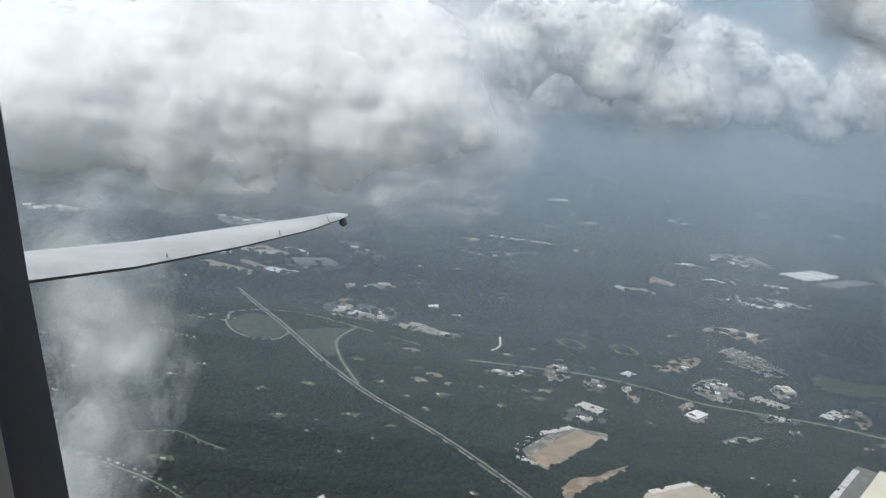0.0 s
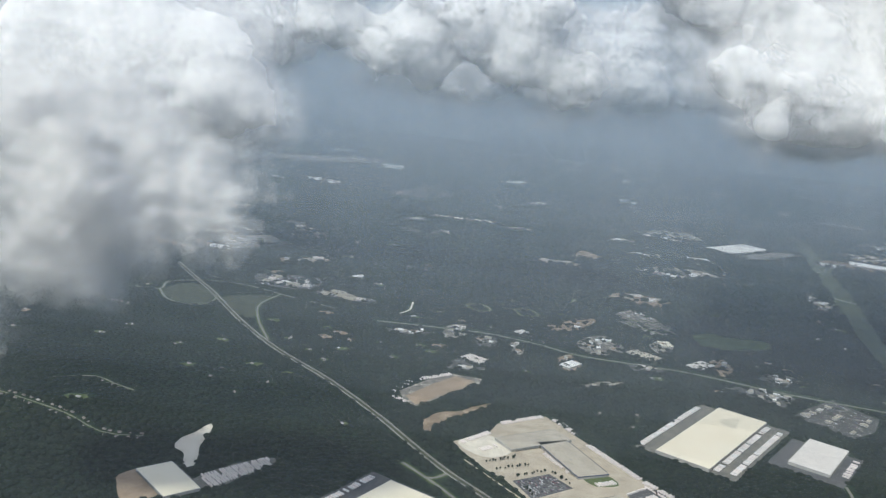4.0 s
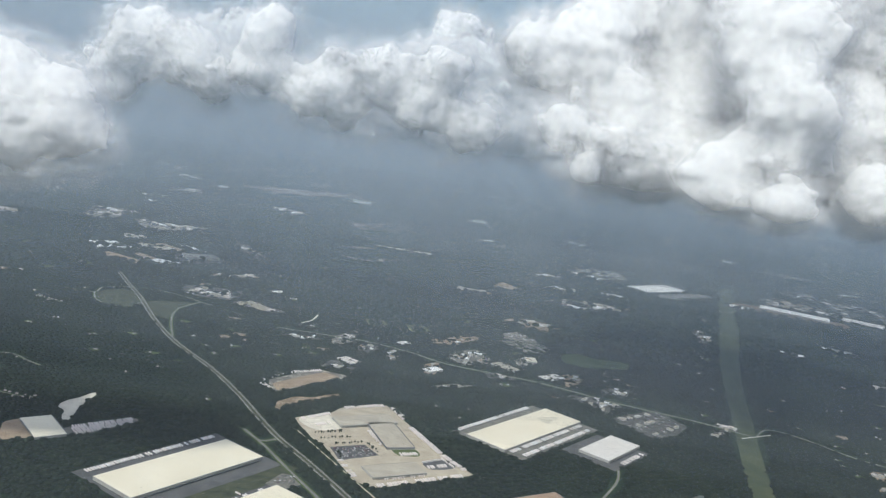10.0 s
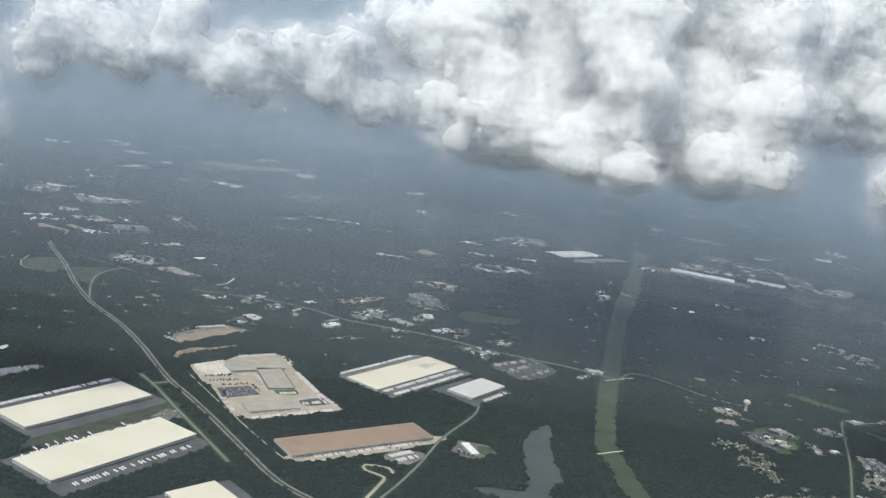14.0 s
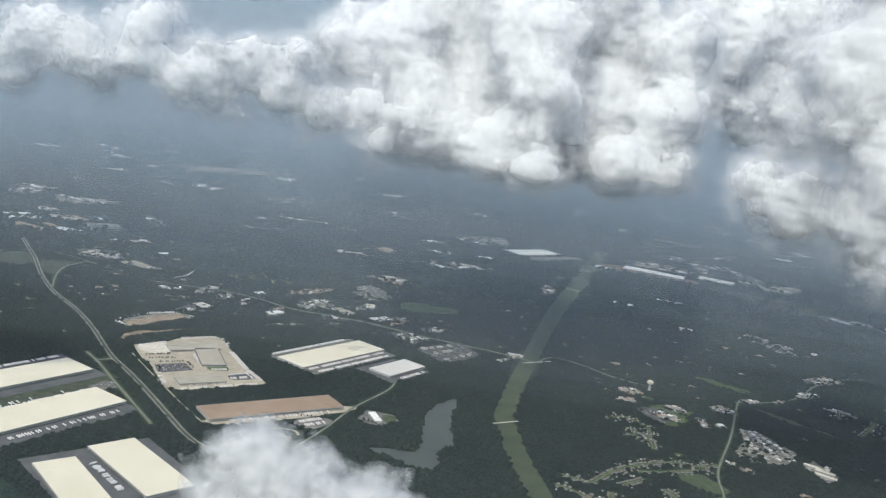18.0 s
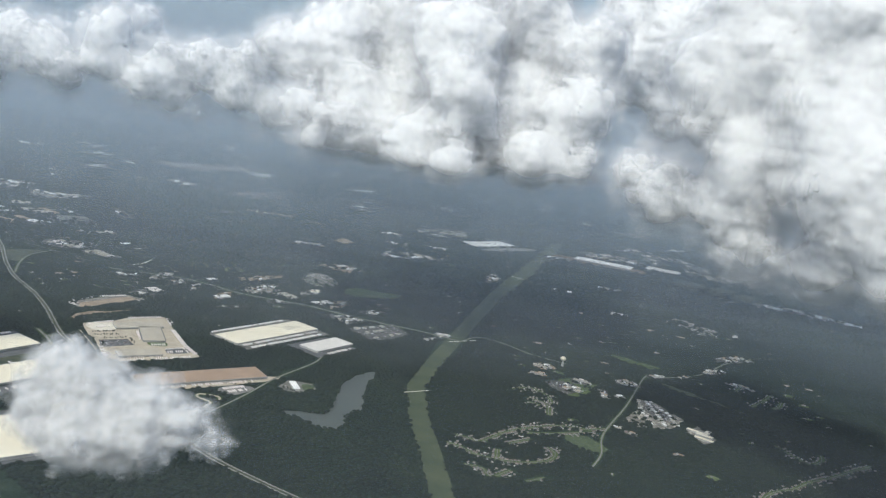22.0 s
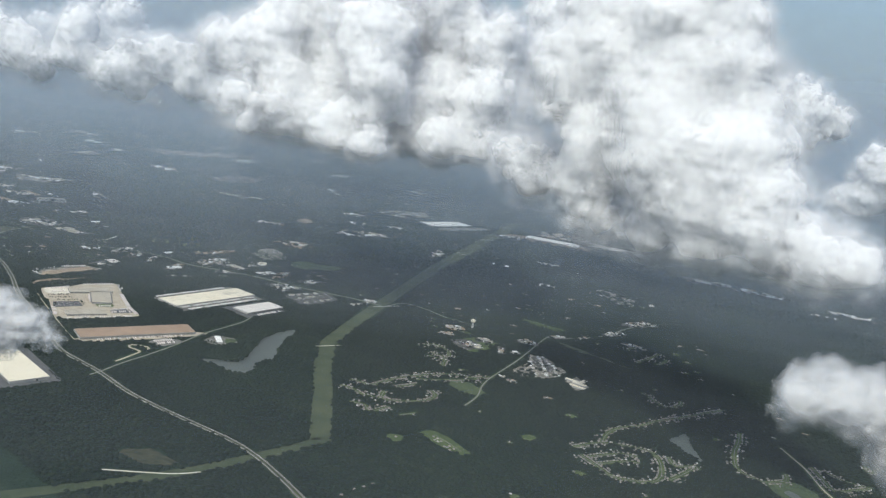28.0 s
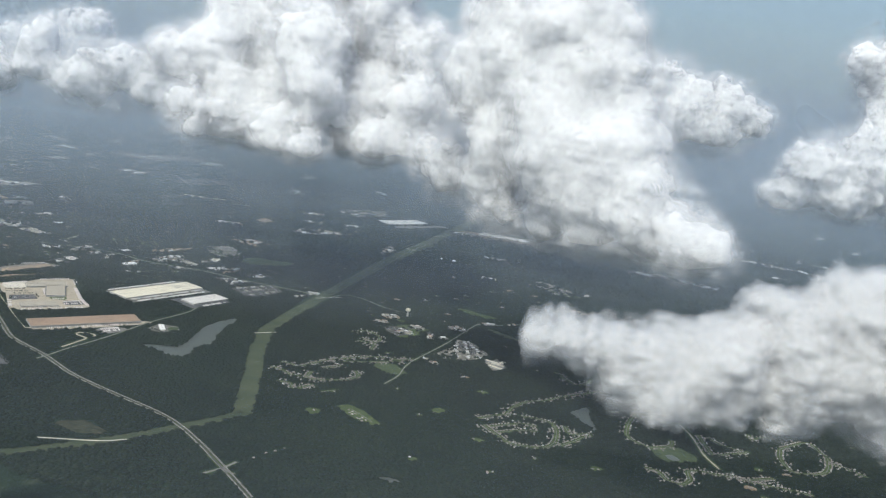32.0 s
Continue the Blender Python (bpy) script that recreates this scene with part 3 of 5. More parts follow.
for ends in ([(562, 452), (592, 470)], [(742, 1290), (800, 1235)], [(815, 1490), (875, 1515)], [(618, 700), (660, 728)]):
    road("strip_track", ends, 1.5, SAND, "pale gravel track across the mown strip", 0.5)


# ---- large warehouses ----
def warehouse(cx, cy, length, width, turn, high, roof_paint, label, units=10, seed=1, wall_paint=TILT_UP, band=False):
    rnd = random.Random(seed)
    high *= 0.72
    ob = thing("warehouse", pose(cx, cy, 0.2, 0, 0, turn), label, "warehouse", "large warehouses")
    bm = bmesh.new()
    box(bm, 0, 0, 0, length, width, high - 0.15, edge=0.08)
    wall = part("wall", bm, wall_paint, ob)
    bm = bmesh.new()
    for sx, sy, lx, ly in ((0, 1, length + 0.3, 0.3), (0, -1, length + 0.3, 0.3), (1, 0, 0.3, width - 0.3), (-1, 0, 0.3, width - 0.3)):
        box(bm, sx * length / 2, sy * width / 2, high - 0.5, lx, ly, 0.62)
    part("parapet", bm, BLUE_WALL if band else wall_paint, ob)
    bm = bmesh.new()
    box(bm, 0, 0, high - 0.14, length - 0.32, width - 0.32, 0.28)
    roof = part("roof", bm, roof_paint, ob)
    seams = bmesh.new()
    k = max(3, int(length / 12))
    for i in range(1, k):
        box(seams, -length / 2 + length * i / k, 0, high + 0.14, 0.12, width - 0.6, 0.03)
    tagged(part("roof_seams", seams, GREY_ROOF if roof_paint is MEMBRANE else roof_paint, roof), kind="stuff")
    me = None
    for i in range(units):
        bx, by = rnd.uniform(-0.46, 0.46) * length, rnd.choice((-0.3, -0.1, 0.15, 0.33)) * width
        if me is None:
            b = bmesh.new()
            box(b, 0, 0, 0, 0.7, 0.5, 0.32, edge=0.05)
            box(b, 0.06, 0, 0.32, 0.3, 0.3, 0.08, edge=0.02)
            first = part("roof_vent", b, STEEL, ob)
            me = first.data
            first.matrix_basis = pose(bx, by, high + 0.13)
        else:
            shared("roof_vent", me, ob, pose(bx, by, high + 0.13, 0, 0, rnd.choice((0, 90))))
    for side in (-1, 1):
        bm = bmesh.new()
        step = 1.55
        for i in range(int((length - 8) / step)):
            if rnd.random() < 0.93:
                box(bm, -length / 2 + 4 + i * step, side * (width / 2 + 0.06), 0.45, 0.95, 0.12, 1.05)
        tagged(part("loading_docks", bm, DOOR_PAINT, wall), kind="stuff")
        bm = bmesh.new()
        box(bm, 0, side * (width / 2 + 0.7), 1.75, length - 7, 1.3, 0.14)
        part("dock_canopy", bm, DARK_LOT, wall)
    clear_outline(oblong(cx, cy, length + 6, width + 6, turn), 0)
    return ob


warehouse(80, 403, 129, 45, 56.3, 4, MEMBRANE, "very long warehouse with a flat cream-white roof", 26, 1)
warehouse(138, 323, 140, 48, 56.8, 4, MEMBRANE, "very long warehouse with a flat cream-white roof beside a highway", 22, 2)
warehouse(254, 233, 106, 42, -45.3, 4, MEMBRANE, "long warehouse with a bright cream-white roof", 14, 3)
warehouse(217, 187, 92, 34, -50, 4, MEMBRANE, "long warehouse with a cream-white roof and trailer court", 12, 4)
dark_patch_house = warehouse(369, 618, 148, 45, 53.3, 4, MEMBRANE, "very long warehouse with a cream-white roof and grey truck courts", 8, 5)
# cloud shadow lying on this roof, put into the colour of a thin slab
shadow_slab = bmesh.new()
slab(shadow_slab, ragged([(384, 648), (388, 661), (395, 663), (403, 668), (405, 660), (398, 650), (395, 640), (388, 643)], 2.2, 1.5, 5), 3.235, 0.01)
mark = part("roof_stain", shadow_slab, plain("painted_roof_shadow", (0.5, 0.46, 0.37), (0.66, 0.6, 0.47), 0.7, 5, 1.0), dark_patch_house, "grey cloud shadow painted on the roof")
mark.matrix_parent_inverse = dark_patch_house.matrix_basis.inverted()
warehouse(452, 597, 70, 33, 54, 3.6, METAL_ROOF, "square warehouse with a pale grey-white roof", 10, 6)
warehouse(332, 407, 147, 36, 34.5, 4, BROWN_ROOF, "very long warehouse with a flat tan-brown roof", 9, 7)
warehouse(729, 1648, 138, 57, 41.5, 4, BRILLIANT, "distant huge warehouse with a brilliant white roof", 6, 8)
warehouse(1012, 1602, 140, 44, -20, 4, BRILLIANT, "distant long white-roofed warehouse", 6, 9)
warehouse(1163, 1610, 84, 46, -20, 4, METAL_ROOF, "distant long pale-roofed warehouse", 4, 10)

# yard with three linked freight sheds
YARD = [(141, 553), (172, 580), (180, 600), (224, 628), (247, 586), (285, 516), (313, 480), (231, 422), (214, 430), (192, 470), (178, 496), (166, 508), (150, 535)]
patch("freight_yard", YARD, CONCRETE, 0.2, "wide tan concrete truck yard round low freight sheds", "yard", 0.6, sharp=True)
warehouse(207, 570, 60, 23, 31, 3, GREY_ROOF, "low freight shed with a grey gravel roof", 6, 11)
warehouse(234, 541, 62, 27, -67, 3, GREY_ROOF, "low freight shed with a grey roof and blue end wall", 6, 12, band=True)
warehouse(244, 461, 51, 23, 31, 3, GREY_ROOF, "low grey-roofed cross-dock shed in a truck yard", 5, 13)
patch("car_park", [(184, 494), (213, 512), (228, 492), (196, 468)], ASPHALT, 0.26, "dark asphalt car park full of cars", "car park", 0.2, sharp=True)
patch("yard_lawn", [(238, 513), (257, 520), (264, 505), (246, 499)], GRASS, 0.26, "small dark lawn in the truck yard", "lawn", 0.5)
patch("yard_bay", [(268, 493), (290, 505), (296, 490), (275, 478)], ASPHALT, 0.26, "dark asphalt bay in the truck yard", "yard", 0.2)
patch("trailer_bay", [(146, 553), (171, 574), (187, 545), (166, 530)], SAND, 0.26, "pale concrete trailer bay", "yard", 0.4)

# truck courts round the big warehouses
for args in ((447, 590, 76, 60, 53.3), (79, 405, 140, 82, 56.3), (142, 318, 146, 78, 56.8), (240, 215, 118, 112, -47)):
    patch("truck_court", oblong(*args), ASPHALT, 0.14, "grey asphalt truck court round a warehouse", "yard", 1.0, sharp=True)
patch("truck_court", [(280, 359), (402, 443), (404, 426), (304, 353)], CONCRETE, 0.16, "pale concrete truck apron in front of loading docks", "yard", 0.6)
patch("truck_court", [(358, 381), (368, 397), (391, 401), (395, 392), (380, 369), (363, 372)], OLD_ASPHALT, 0.18, "grey asphalt trailer lot", "yard", 0.8)
road("dirt_track", [(348, 291), (358, 322), (361, 338), (345, 347), (344, 358), (364, 357), (368, 347)], 2.6, CONCRETE, "pale sandy looping track beside the road", 1.2, clear=5)
patch("embankment", oblong(118, 372, 132, 20, 56.5), MEDIAN, 0.1, "dark scrubby grass bank between two warehouses", "bank", 1.0, margin=0.0)
patch("truck_court", oblong(371, 618, 150, 84, 53.3), DARK_LOT, 0.14, "dark asphalt truck court along a warehouse", "yard", 1.0, sharp=True)
patch("truck_court", oblong(780, 1612, 150, 40, 41.5), OLD_ASPHALT, 0.14, "grey truck court beside a distant warehouse", "yard", 1.5)
patch("truck_court", oblong(1000, 1585, 190, 60, -20), RED_CLAY, 0.12, "reddish bare yard round distant warehouses", "yard", 3)

# bare ground and fields
patch("bare_lot", [(101, 643), (127, 684), (147, 709), (164, 700), (164, 691), (110, 623)], TAN_SOIL, 0.18, "graded bare tan lot in the woods", "bare ground", 0.6, sharp=True)
patch("lot_edge", [(95, 654), (122, 694), (141, 715), (172, 708), (170, 694), (164, 690), (111, 620), (101, 626)], YARD_PALE, 0.13, "dark worn yard of parked trailers round a bare lot", "yard", 0.6, sharp=True)
patch("bare_lot", [(116, 576), (125, 604), (148, 621), (165, 637), (183, 650), (166, 628), (129, 586), (124, 566)], YARD_TAN, 0.14, "narrow bare tan bank in the woods", "bare ground", 2.0)
patch("sand_clearing", [(-45, 465), (-50, 485), (-60, 499), (-43, 540), (-42, 505), (-40, 489), (-39, 467)], SAND, 0.14, "pale sandy clearing in the woods", "clearing", 1.5)
patch("trailer_park", [(-34, 447), (-10, 478), (12, 491), (14, 482), (-5, 453), (-21, 435)], DARK_LOT, 0.14, "grey lot striped with long rows of trailers", "yard", 1.0)
patch("shed_court", [(-80, 436), (-62, 462), (-46, 430), (-64, 408)], TAN_SOIL, 0.12, "pale dusty court beside a shed", "yard", 1.5)
warehouse(-48, 440, 44, 25, -50, 3, MEMBRANE, "wide shed with a plain cream-white roof", 3, 14)
patch("field", [(444, 954), (467, 968), (489, 959), (512, 961), (536, 954), (522, 919), (469, 900), (443, 914)], MEADOW, 0.12, "light green grass field ringed by woods", "field", 3.0)
patch("field", [(865, 755), (885, 748), (935, 715), (925, 700), (880, 725)], MEADOW, 0.12, "light green field ringed by woods", "field", 2.5)
patch("field", [(745, 380), (775, 385), (790, 350), (765, 345)], LAWN, 0.12, "green meadow beside a housing estate", "field", 2.5)
patch("field", [(770, 590), (800, 600), (800, 560), (770, 560)], MEADOW, 0.12, "green meadow in woodland", "field", 3.0)
patch("field", [(715, 196), (735, 206), (768, 160), (752, 158)], MEADOW, 0.12, "green plot with tracks in woodland", "field", 2.0)
patch("field", [(683, 185), (697, 183), (694, 168), (682, 170)], MEADOW, 0.12, "small green plot in woodland", "field", 1.5)
patch("field", [(1090, 184), (1126, 197), (1142, 165), (1103, 152)], LAWN, 0.1, "green common among housing", "field", 2.5)
patch("field", [(828, 228), (838, 236), (846, 228), (836, 218)], MEADOW, 0.12, "small green clearing", "field", 1.5)
patch("field", [(920, 640), (1000, 560), (1010, 545), (930, 610)], CUT_GRASS, 0.1, "rough green strip in woodland", "field", 3.0)
patch("clay_clearing", [(440, 60), (462, 70), (492, 55), (488, 38), (455, 45)], CLAY_SCRUB, 0.1, "reddish scrubby clay clearing", "clearing", 3.0)
patch("clay_clearing", [(380, 1100), (400, 1130), (440, 1110), (420, 1085)], CLAY_SCRUB, 0.1, "reddish building plot in woodland", "clearing", 2.0)
patch("bare_lot", [(365, 1395), (385, 1450), (410, 1410), (395, 1380)], YARD_TAN, 0.12, "bare tan plot in the distance", "bare ground", 2.0)
patch("bare_lot", [(1290, 1330), (1420, 1330), (1450, 1290), (1320, 1290)], YARD_TAN, 0.12, "bare tan land in the distance", "bare ground", 4.0)
for k, (px, py) in enumerate(((165, 985), (200, 1030), (225, 985))):
    road("plot_track", [(px, py), (px + 20, py + 8), (px + 30, py - 20), (px + 8, py - 26), (px, py)], 0.9, RED_CLAY, "dull looping track on a grassy cleared plot", 2.2)


# ---- trailers, parked in rows ----
def trailer_model():
    ob = thing("trailer", Matrix(), "white box semi-trailer parked in a truck yard", "trailer", "parked semi-trailers")
    bm = bmesh.new()
    box(bm, 0, 0, 0.4, 5.0, 0.95, 1.0, edge=0.04)
    part("cargo_box", bm, TRAILER_WHITE, ob)
    bm = bmesh.new()
    box(bm, 0, 0, 0.26, 4.8, 0.3, 0.14)
    for x in (-2.0, -1.6):
        for y in (-0.36, 0.36):
            bmesh.ops.create_cone(bm, cap_ends=True, segments=8, radius1=0.17, radius2=0.17, depth=0.16, matrix=pose(x, y, 0.17, 90))
    box(bm, 1.5, 0, 0, 0.15, 0.6, 0.3)
    part("running_gear", bm, TRAILER_DARK, ob)
    return ob


TRAILER = trailer_model()
dark_van = copy_thing(TRAILER, Matrix())
for child in dark_van.children:
    if child.name.startswith("cargo"):
        child.data = child.data.copy()
        child.data.materials[0] = VAN_BROWN
tagged(dark_van, "dark brown box trailer parked in a truck yard")
spots = []


def trailer_row(a, b, turn, fill=0.8, step=1.5, model=None, seed=0):
    """Trailers side by side from a to b, each turned by the given angle."""
    rnd = random.Random(seed + int(a[0] * 7 + b[1]))
    a, b = Vector((*a, 0)), Vector((*b, 0))
    for i in range(int((b - a).length / step)):
        if rnd.random() < fill:
            q = a + (b - a).normalized() * (i + 0.5) * step
            spots.append((model or TRAILER, pose(q.x + rnd.uniform(-0.3, 0.3), q.y + rnd.uniform(-0.3, 0.3), 0.24, 0, 0, turn + rnd.uniform(-2, 2))))


def along(cx, cy, length, off, turn):
    a = radians(turn)
    u, v = Vector((math.cos(a), math.sin(a))), Vector((-math.sin(a), math.cos(a)))
    c = Vector((cx, cy)) + v * off
    return tuple(c - u * length / 2), tuple(c + u * length / 2)


for (cx, cy, ln, off, tn, fill) in ((369, 618, 134, 38, 53.3, 0.95), (369, 618, 136, -26, 53.3, 0.8), (369, 618, 128, -38.5, 53.3, 0.92), (80, 403, 128, 37, 56.3, 0.92), (138, 323, 120, 27, 56.8, 0.6),
                                    (138, 323, 120, -36, 56.8, 0.6), (138, 323, 90, 34, 56.8, 0.2), (254, 233, 70, -30, -45.3, 0.4), (236, 209, 60, 0, -48, 0.7),
                                    (332, 407, 110, -22, 34.5, 0.75), (452, 597, 50, -26, 54, 0.5), (97, 665, 40, 0, 64, 0.95), (127, 700, 40, 0, 38, 0.9), (96, 632, 16, 0, -50, 0.8), (376, 386, 26, 4, 40, 0.8), (376, 386, 24, -6, 40, 0.7)):
    trailer_row(*along(cx, cy, ln, off, tn), tn + 90, fill, 2.6)
for a, b, tn, fill in (((183, 600), (222, 626), 120, 0.85), ((230, 622), (246, 592), 25, 0.6), ((252, 572), (283, 516), 30, 0.8), ((284, 514), (308, 483), 30, 0.6),
                       ((232, 426), (304, 474), 120, 0.6), ((148, 552), (172, 578), 130, 0.7), ((163, 541), (176, 553), 130, 0.5), ((214, 556), (230, 514), 25, 0.6),
                       ((196, 468), (214, 434), 25, 0.45), ((236, 442), (272, 464), 118, 0.6), ((246, 500), (262, 508), 120, 0.8), ((272, 480), (290, 492), 120, 0.5)):
    trailer_row(a, b, tn, min(1, fill + 0.15), 2.5)
for a, b, tn in (((268, 490), (283, 503), 33), ((284, 505), (296, 488), -60), ((214, 548), (226, 522), 25)):
    trailer_row(a, b, tn, 0.8, 3.0, dark_van)
for k in range(4):
    a, b = (-30 + k * 3.2, 449 - k * 3.4), (10 + k * 0.8, 488 - k * 2.2)
    trailer_row(a, b, 130, 0.85, 2.3)
for model, m in spots[:285]:
    copy_thing(model, m)
rest_v, rest_f = [], []
for k, (model, m) in enumerate(spots[285:]):
    for x, y, z in ((-2.6, -0.45, 0.15), (2.6, -0.45, 0.15), (2.6, 0.45, 0.15), (-2.6, 0.45, 0.15), (-2.6, -0.45, 1.35), (2.6, -0.45, 1.35), (2.6, 0.45, 1.35), (-2.6, 0.45, 1.35)):
        rest_v.append(tuple(m @ Vector((x, y, z))))
    rest_f += [tuple(8 * k + i for i in f) for f in ((4, 5, 6, 7), (0, 1, 5, 4), (1, 2, 6, 5), (2, 3, 7, 6), (3, 0, 4, 7))]
tagged(grid_mesh("parked_trailers", rest_v, rest_f, TRAILER_WHITE, False), "rows of white box trailers parked in truck yards", "trailers", kind="stuff")
TRAILER.matrix_basis = pose(262, 556, 0.24, 0, 0, 30)
dark_van.matrix_basis = pose(289, 498, 0.24, 0, 0, -60)


def cars(name, outline, rows, per_row, label, seed):
    """Rows of small parked cars, too many to count."""
    rnd = random.Random(seed)
    me_v, me_f = [], []
    a, b, c, d = [Vector((*p, 0)) for p in outline]
    for i in range(rows):
        for j in range(per_row):
            if rnd.random() < 0.6:
                s, t = (i + 0.5) / rows, (j + 0.5) / per_row
                p = (a * (1 - t) + b * t) * (1 - s) + (d * (1 - t) + c * t) * s
                u = ((d - a) * (1 - t) + (c - b) * t).normalized()
                v = Vector((-u.y, u.x, 0))
                k = len(me_v)
                for h, ls, ws in ((0.3, 0.72, 0.3), (0.55, 0.72, 0.3), (0.75, 0.38, 0.24)):
                    me_v += [tuple(p + u * x * ls + v * y * ws + Vector((0, 0, h))) for x, y in ((-1, -1), (1, -1), (1, 1), (-1, 1))]
                for base in (0, 4):
                    me_f += [(k + base + q, k + base + (q + 1) % 4, k + base + 4 + (q + 1) % 4, k + base + 4 + q) for q in range(4)]
                me_f.append((k + 8, k + 9, k + 10, k + 11))
    return tagged(grid_mesh(name, me_v, me_f, CAR_PAINT, False), label, "cars", kind="stuff")


def car_paint():
    m, n, l, bs = nodes_of("car_paint")
    g = n.new("ShaderNodeNewGeometry")
    l.new(ramp(n, l, g.outputs["Random Per Island"], [(0.0, (0.02, 0.02, 0.025)), (0.45, (0.08, 0.085, 0.09)), (0.65, (0.3, 0.3, 0.3)), (0.82, (0.6, 0.6, 0.6)), (0.9, (0.15, 0.03, 0.03)), (1.0, (0.04, 0.06, 0.15))]), bs.inputs["Base Color"])
    bs.inputs["Roughness"].default_value = 0.3
    return m


CAR_PAINT = car_paint()
cars("parked_cars", [(149, 402), (156, 422), (166, 421), (170, 408)], 5, 9, "rows of parked cars beside a warehouse", 8)
cars("parked_cars", [(186, 493), (213, 510), (226, 492), (197, 471)], 10, 34, "rows of parked cars on dark asphalt", 3)


# ---- houses, shops and works ----
def house_model(length, width, eaves, ridge, wing, label):
    ob = thing("house", Matrix(), label, "house", "suburban houses")
    bm = bmesh.new()
    box(bm, 0, 0, 0, length, width, eaves)
    if wing:
        box(bm, length * 0.28, -width * 0.55, 0, length * 0.4, width * 0.5, eaves * 0.95)
    part("wall", bm, SIDING, ob)
    bm = bmesh.new()

    def gable(x, y, lx, ly, z, up, turn):
        m = pose(x, y, 0, 0, 0, turn)
        v = [bm.verts.new(m @ Vector(p)) for p in ((-lx, -ly, z), (lx, -ly, z), (lx, ly, z), (-lx, ly, z), (-lx * 0.82, 0, z + up), (lx * 0.82, 0, z + up))]
        for f in ((0, 1, 5, 4), (2, 3, 4, 5), (1, 2, 5), (3, 0, 4), (3, 2, 1, 0)):
            bm.faces.new([v[i] for i in f])
    gable(0, 0, length / 2 + 0.15, width / 2 + 0.15, eaves, ridge, 0)
    if wing:
        gable(length * 0.28, -width * 0.5, width * 0.32, length * 0.24, eaves * 0.95, ridge * 0.8, 90)
    part("roof", bm, SHINGLE, ob)
    return ob


HOUSES = [house_model(4.4, 3.0, 1.5, 1.1, True, "pale two-storey house with a grey shingle roof"), house_model(3.8, 2.8, 1.1, 0.9, False, "small pale house with a grey shingle roof"),
          house_model(5.0, 3.2, 1.2, 1.2, True, "wide pale house with a hipped shingle roof")]
home_spots, back_homes = [], []


def street(knots, label, gap=6.0, both=True, width=0.7, seed=1, lawn=True, dense=0.35):
    """An estate street with houses on one or both sides."""
    rnd = random.Random(seed)
    line = smooth_line(knots, 2.0)
    road("street", knots, width, OLD_ASPHALT, label, 2.8 if lawn else 0.8, z=0.28, clear=5.0 if lawn else 4, side=MEADOW)
    run = 0.0
    for a, b in zip(line[:-1], line[1:]):
        run += (b - a).length
        if run < gap * 0.68:
            continue
        run = 0.0
        d = (b - a).normalized()
        s = Vector((d.y, -d.x, 0))
        for side in ((-1, 1) if both else (1,)):
            if rnd.random() < 0.86:
                q = a + s * side * rnd.uniform(3.6, 4.6)
                home_spots.append((rnd.randrange(3), q.x, q.y, math.degrees(math.atan2(d.y, d.x)) + (0 if side < 0 else 180) + rnd.uniform(-8, 8)))
                if lawn and rnd.random() < dense:
                    q = a + s * side * rnd.uniform(8.0, 10.5) + d * rnd.uniform(-2, 2)
                    back_homes.append((0, q.x, q.y, rnd.uniform(0, 180)))
                    clear_line([(q.x, q.y), (q.x + 0.5, q.y + 0.5)], 3.5)


EST = "pale curving estate street lined with houses"
street([(621, 339), (636, 334), (649, 328), (675, 361), (702, 385), (744, 408), (778, 408), (800, 420)], EST, 5.5, seed=1)
street([(700, 372), (731, 380), (756, 391), (784, 402)], EST, 5.0, False, seed=2)
street([(612, 314), (627, 308), (642, 293), (666, 285), (696, 288), (721, 303), (729, 322), (722, 337)], EST, 6.0, seed=3)
street([(667, 314), (664, 288)], EST, 6.0, seed=28)
street([(678, 332), (707, 355)], EST, 6.0, seed=29)
street([(630, 263), (648, 260), (656, 242), (677, 264)], EST, 6.5, seed=4)
street([(690, 242), (711, 256)], EST, 7.0, False, seed=30)
street([(921, 240), (934, 273), (955, 297), (978, 309), (1009, 337), (1043, 360), (1075, 385), (1112, 412)], EST, 5.5, seed=5)
street([(886, 216), (905, 230), (924, 240), (960, 238), (980, 228)], EST, 5.5, seed=6)
street([(891, 197), (906, 170), (918, 150), (937, 146), (957, 148), (972, 165), (980, 202), (979, 226)], EST, 5.5, seed=7)
street([(899, 194), (937, 214), (957, 212)], EST, 5.5, seed=8)
street([(907, 178), (942, 195), (957, 193)], EST, 5.5, seed=9)
street([(993, 224), (997, 199), (1019, 208), (1021, 196)], EST, 5.5, seed=10)
street([(980, 160), (1001, 182), (1018, 203)], EST, 5.5, seed=31)
street([(1108, 332), (1097, 300), (1080, 262), (1069, 217), (1079, 197), (1091, 189), (1118, 200), (1125, 220)], EST, 5.5, seed=11)
street([(1166, 251), (1166, 220), (1168, 190), (1190, 197), (1209, 206), (1219, 213)], EST, 5.5, seed=12)
street([(1175, 245), (1190, 222), (1211, 212)], EST, 5.5, seed=13)
street([(1070, 125), (1084, 119), (1089, 98), (1103, 91), (1117, 106), (1120, 129), (1137, 133), (1161, 128), (1186, 125), (1223, 138)], EST, 5.5, seed=14)
street([(1170, 133), (1190, 119), (1220, 112), (1254, 103)], EST, 5.5, seed=32)
street([(1266, 236), (1286, 251), (1315, 269), (1318, 242), (1319, 217), (1297, 174), (1265, 162), (1253, 169), (1254, 203), (1266, 236)], EST, 5.5, seed=15)
street([(1315, 208), (1333, 193), (1349, 175)], EST, 6.0, seed=16)
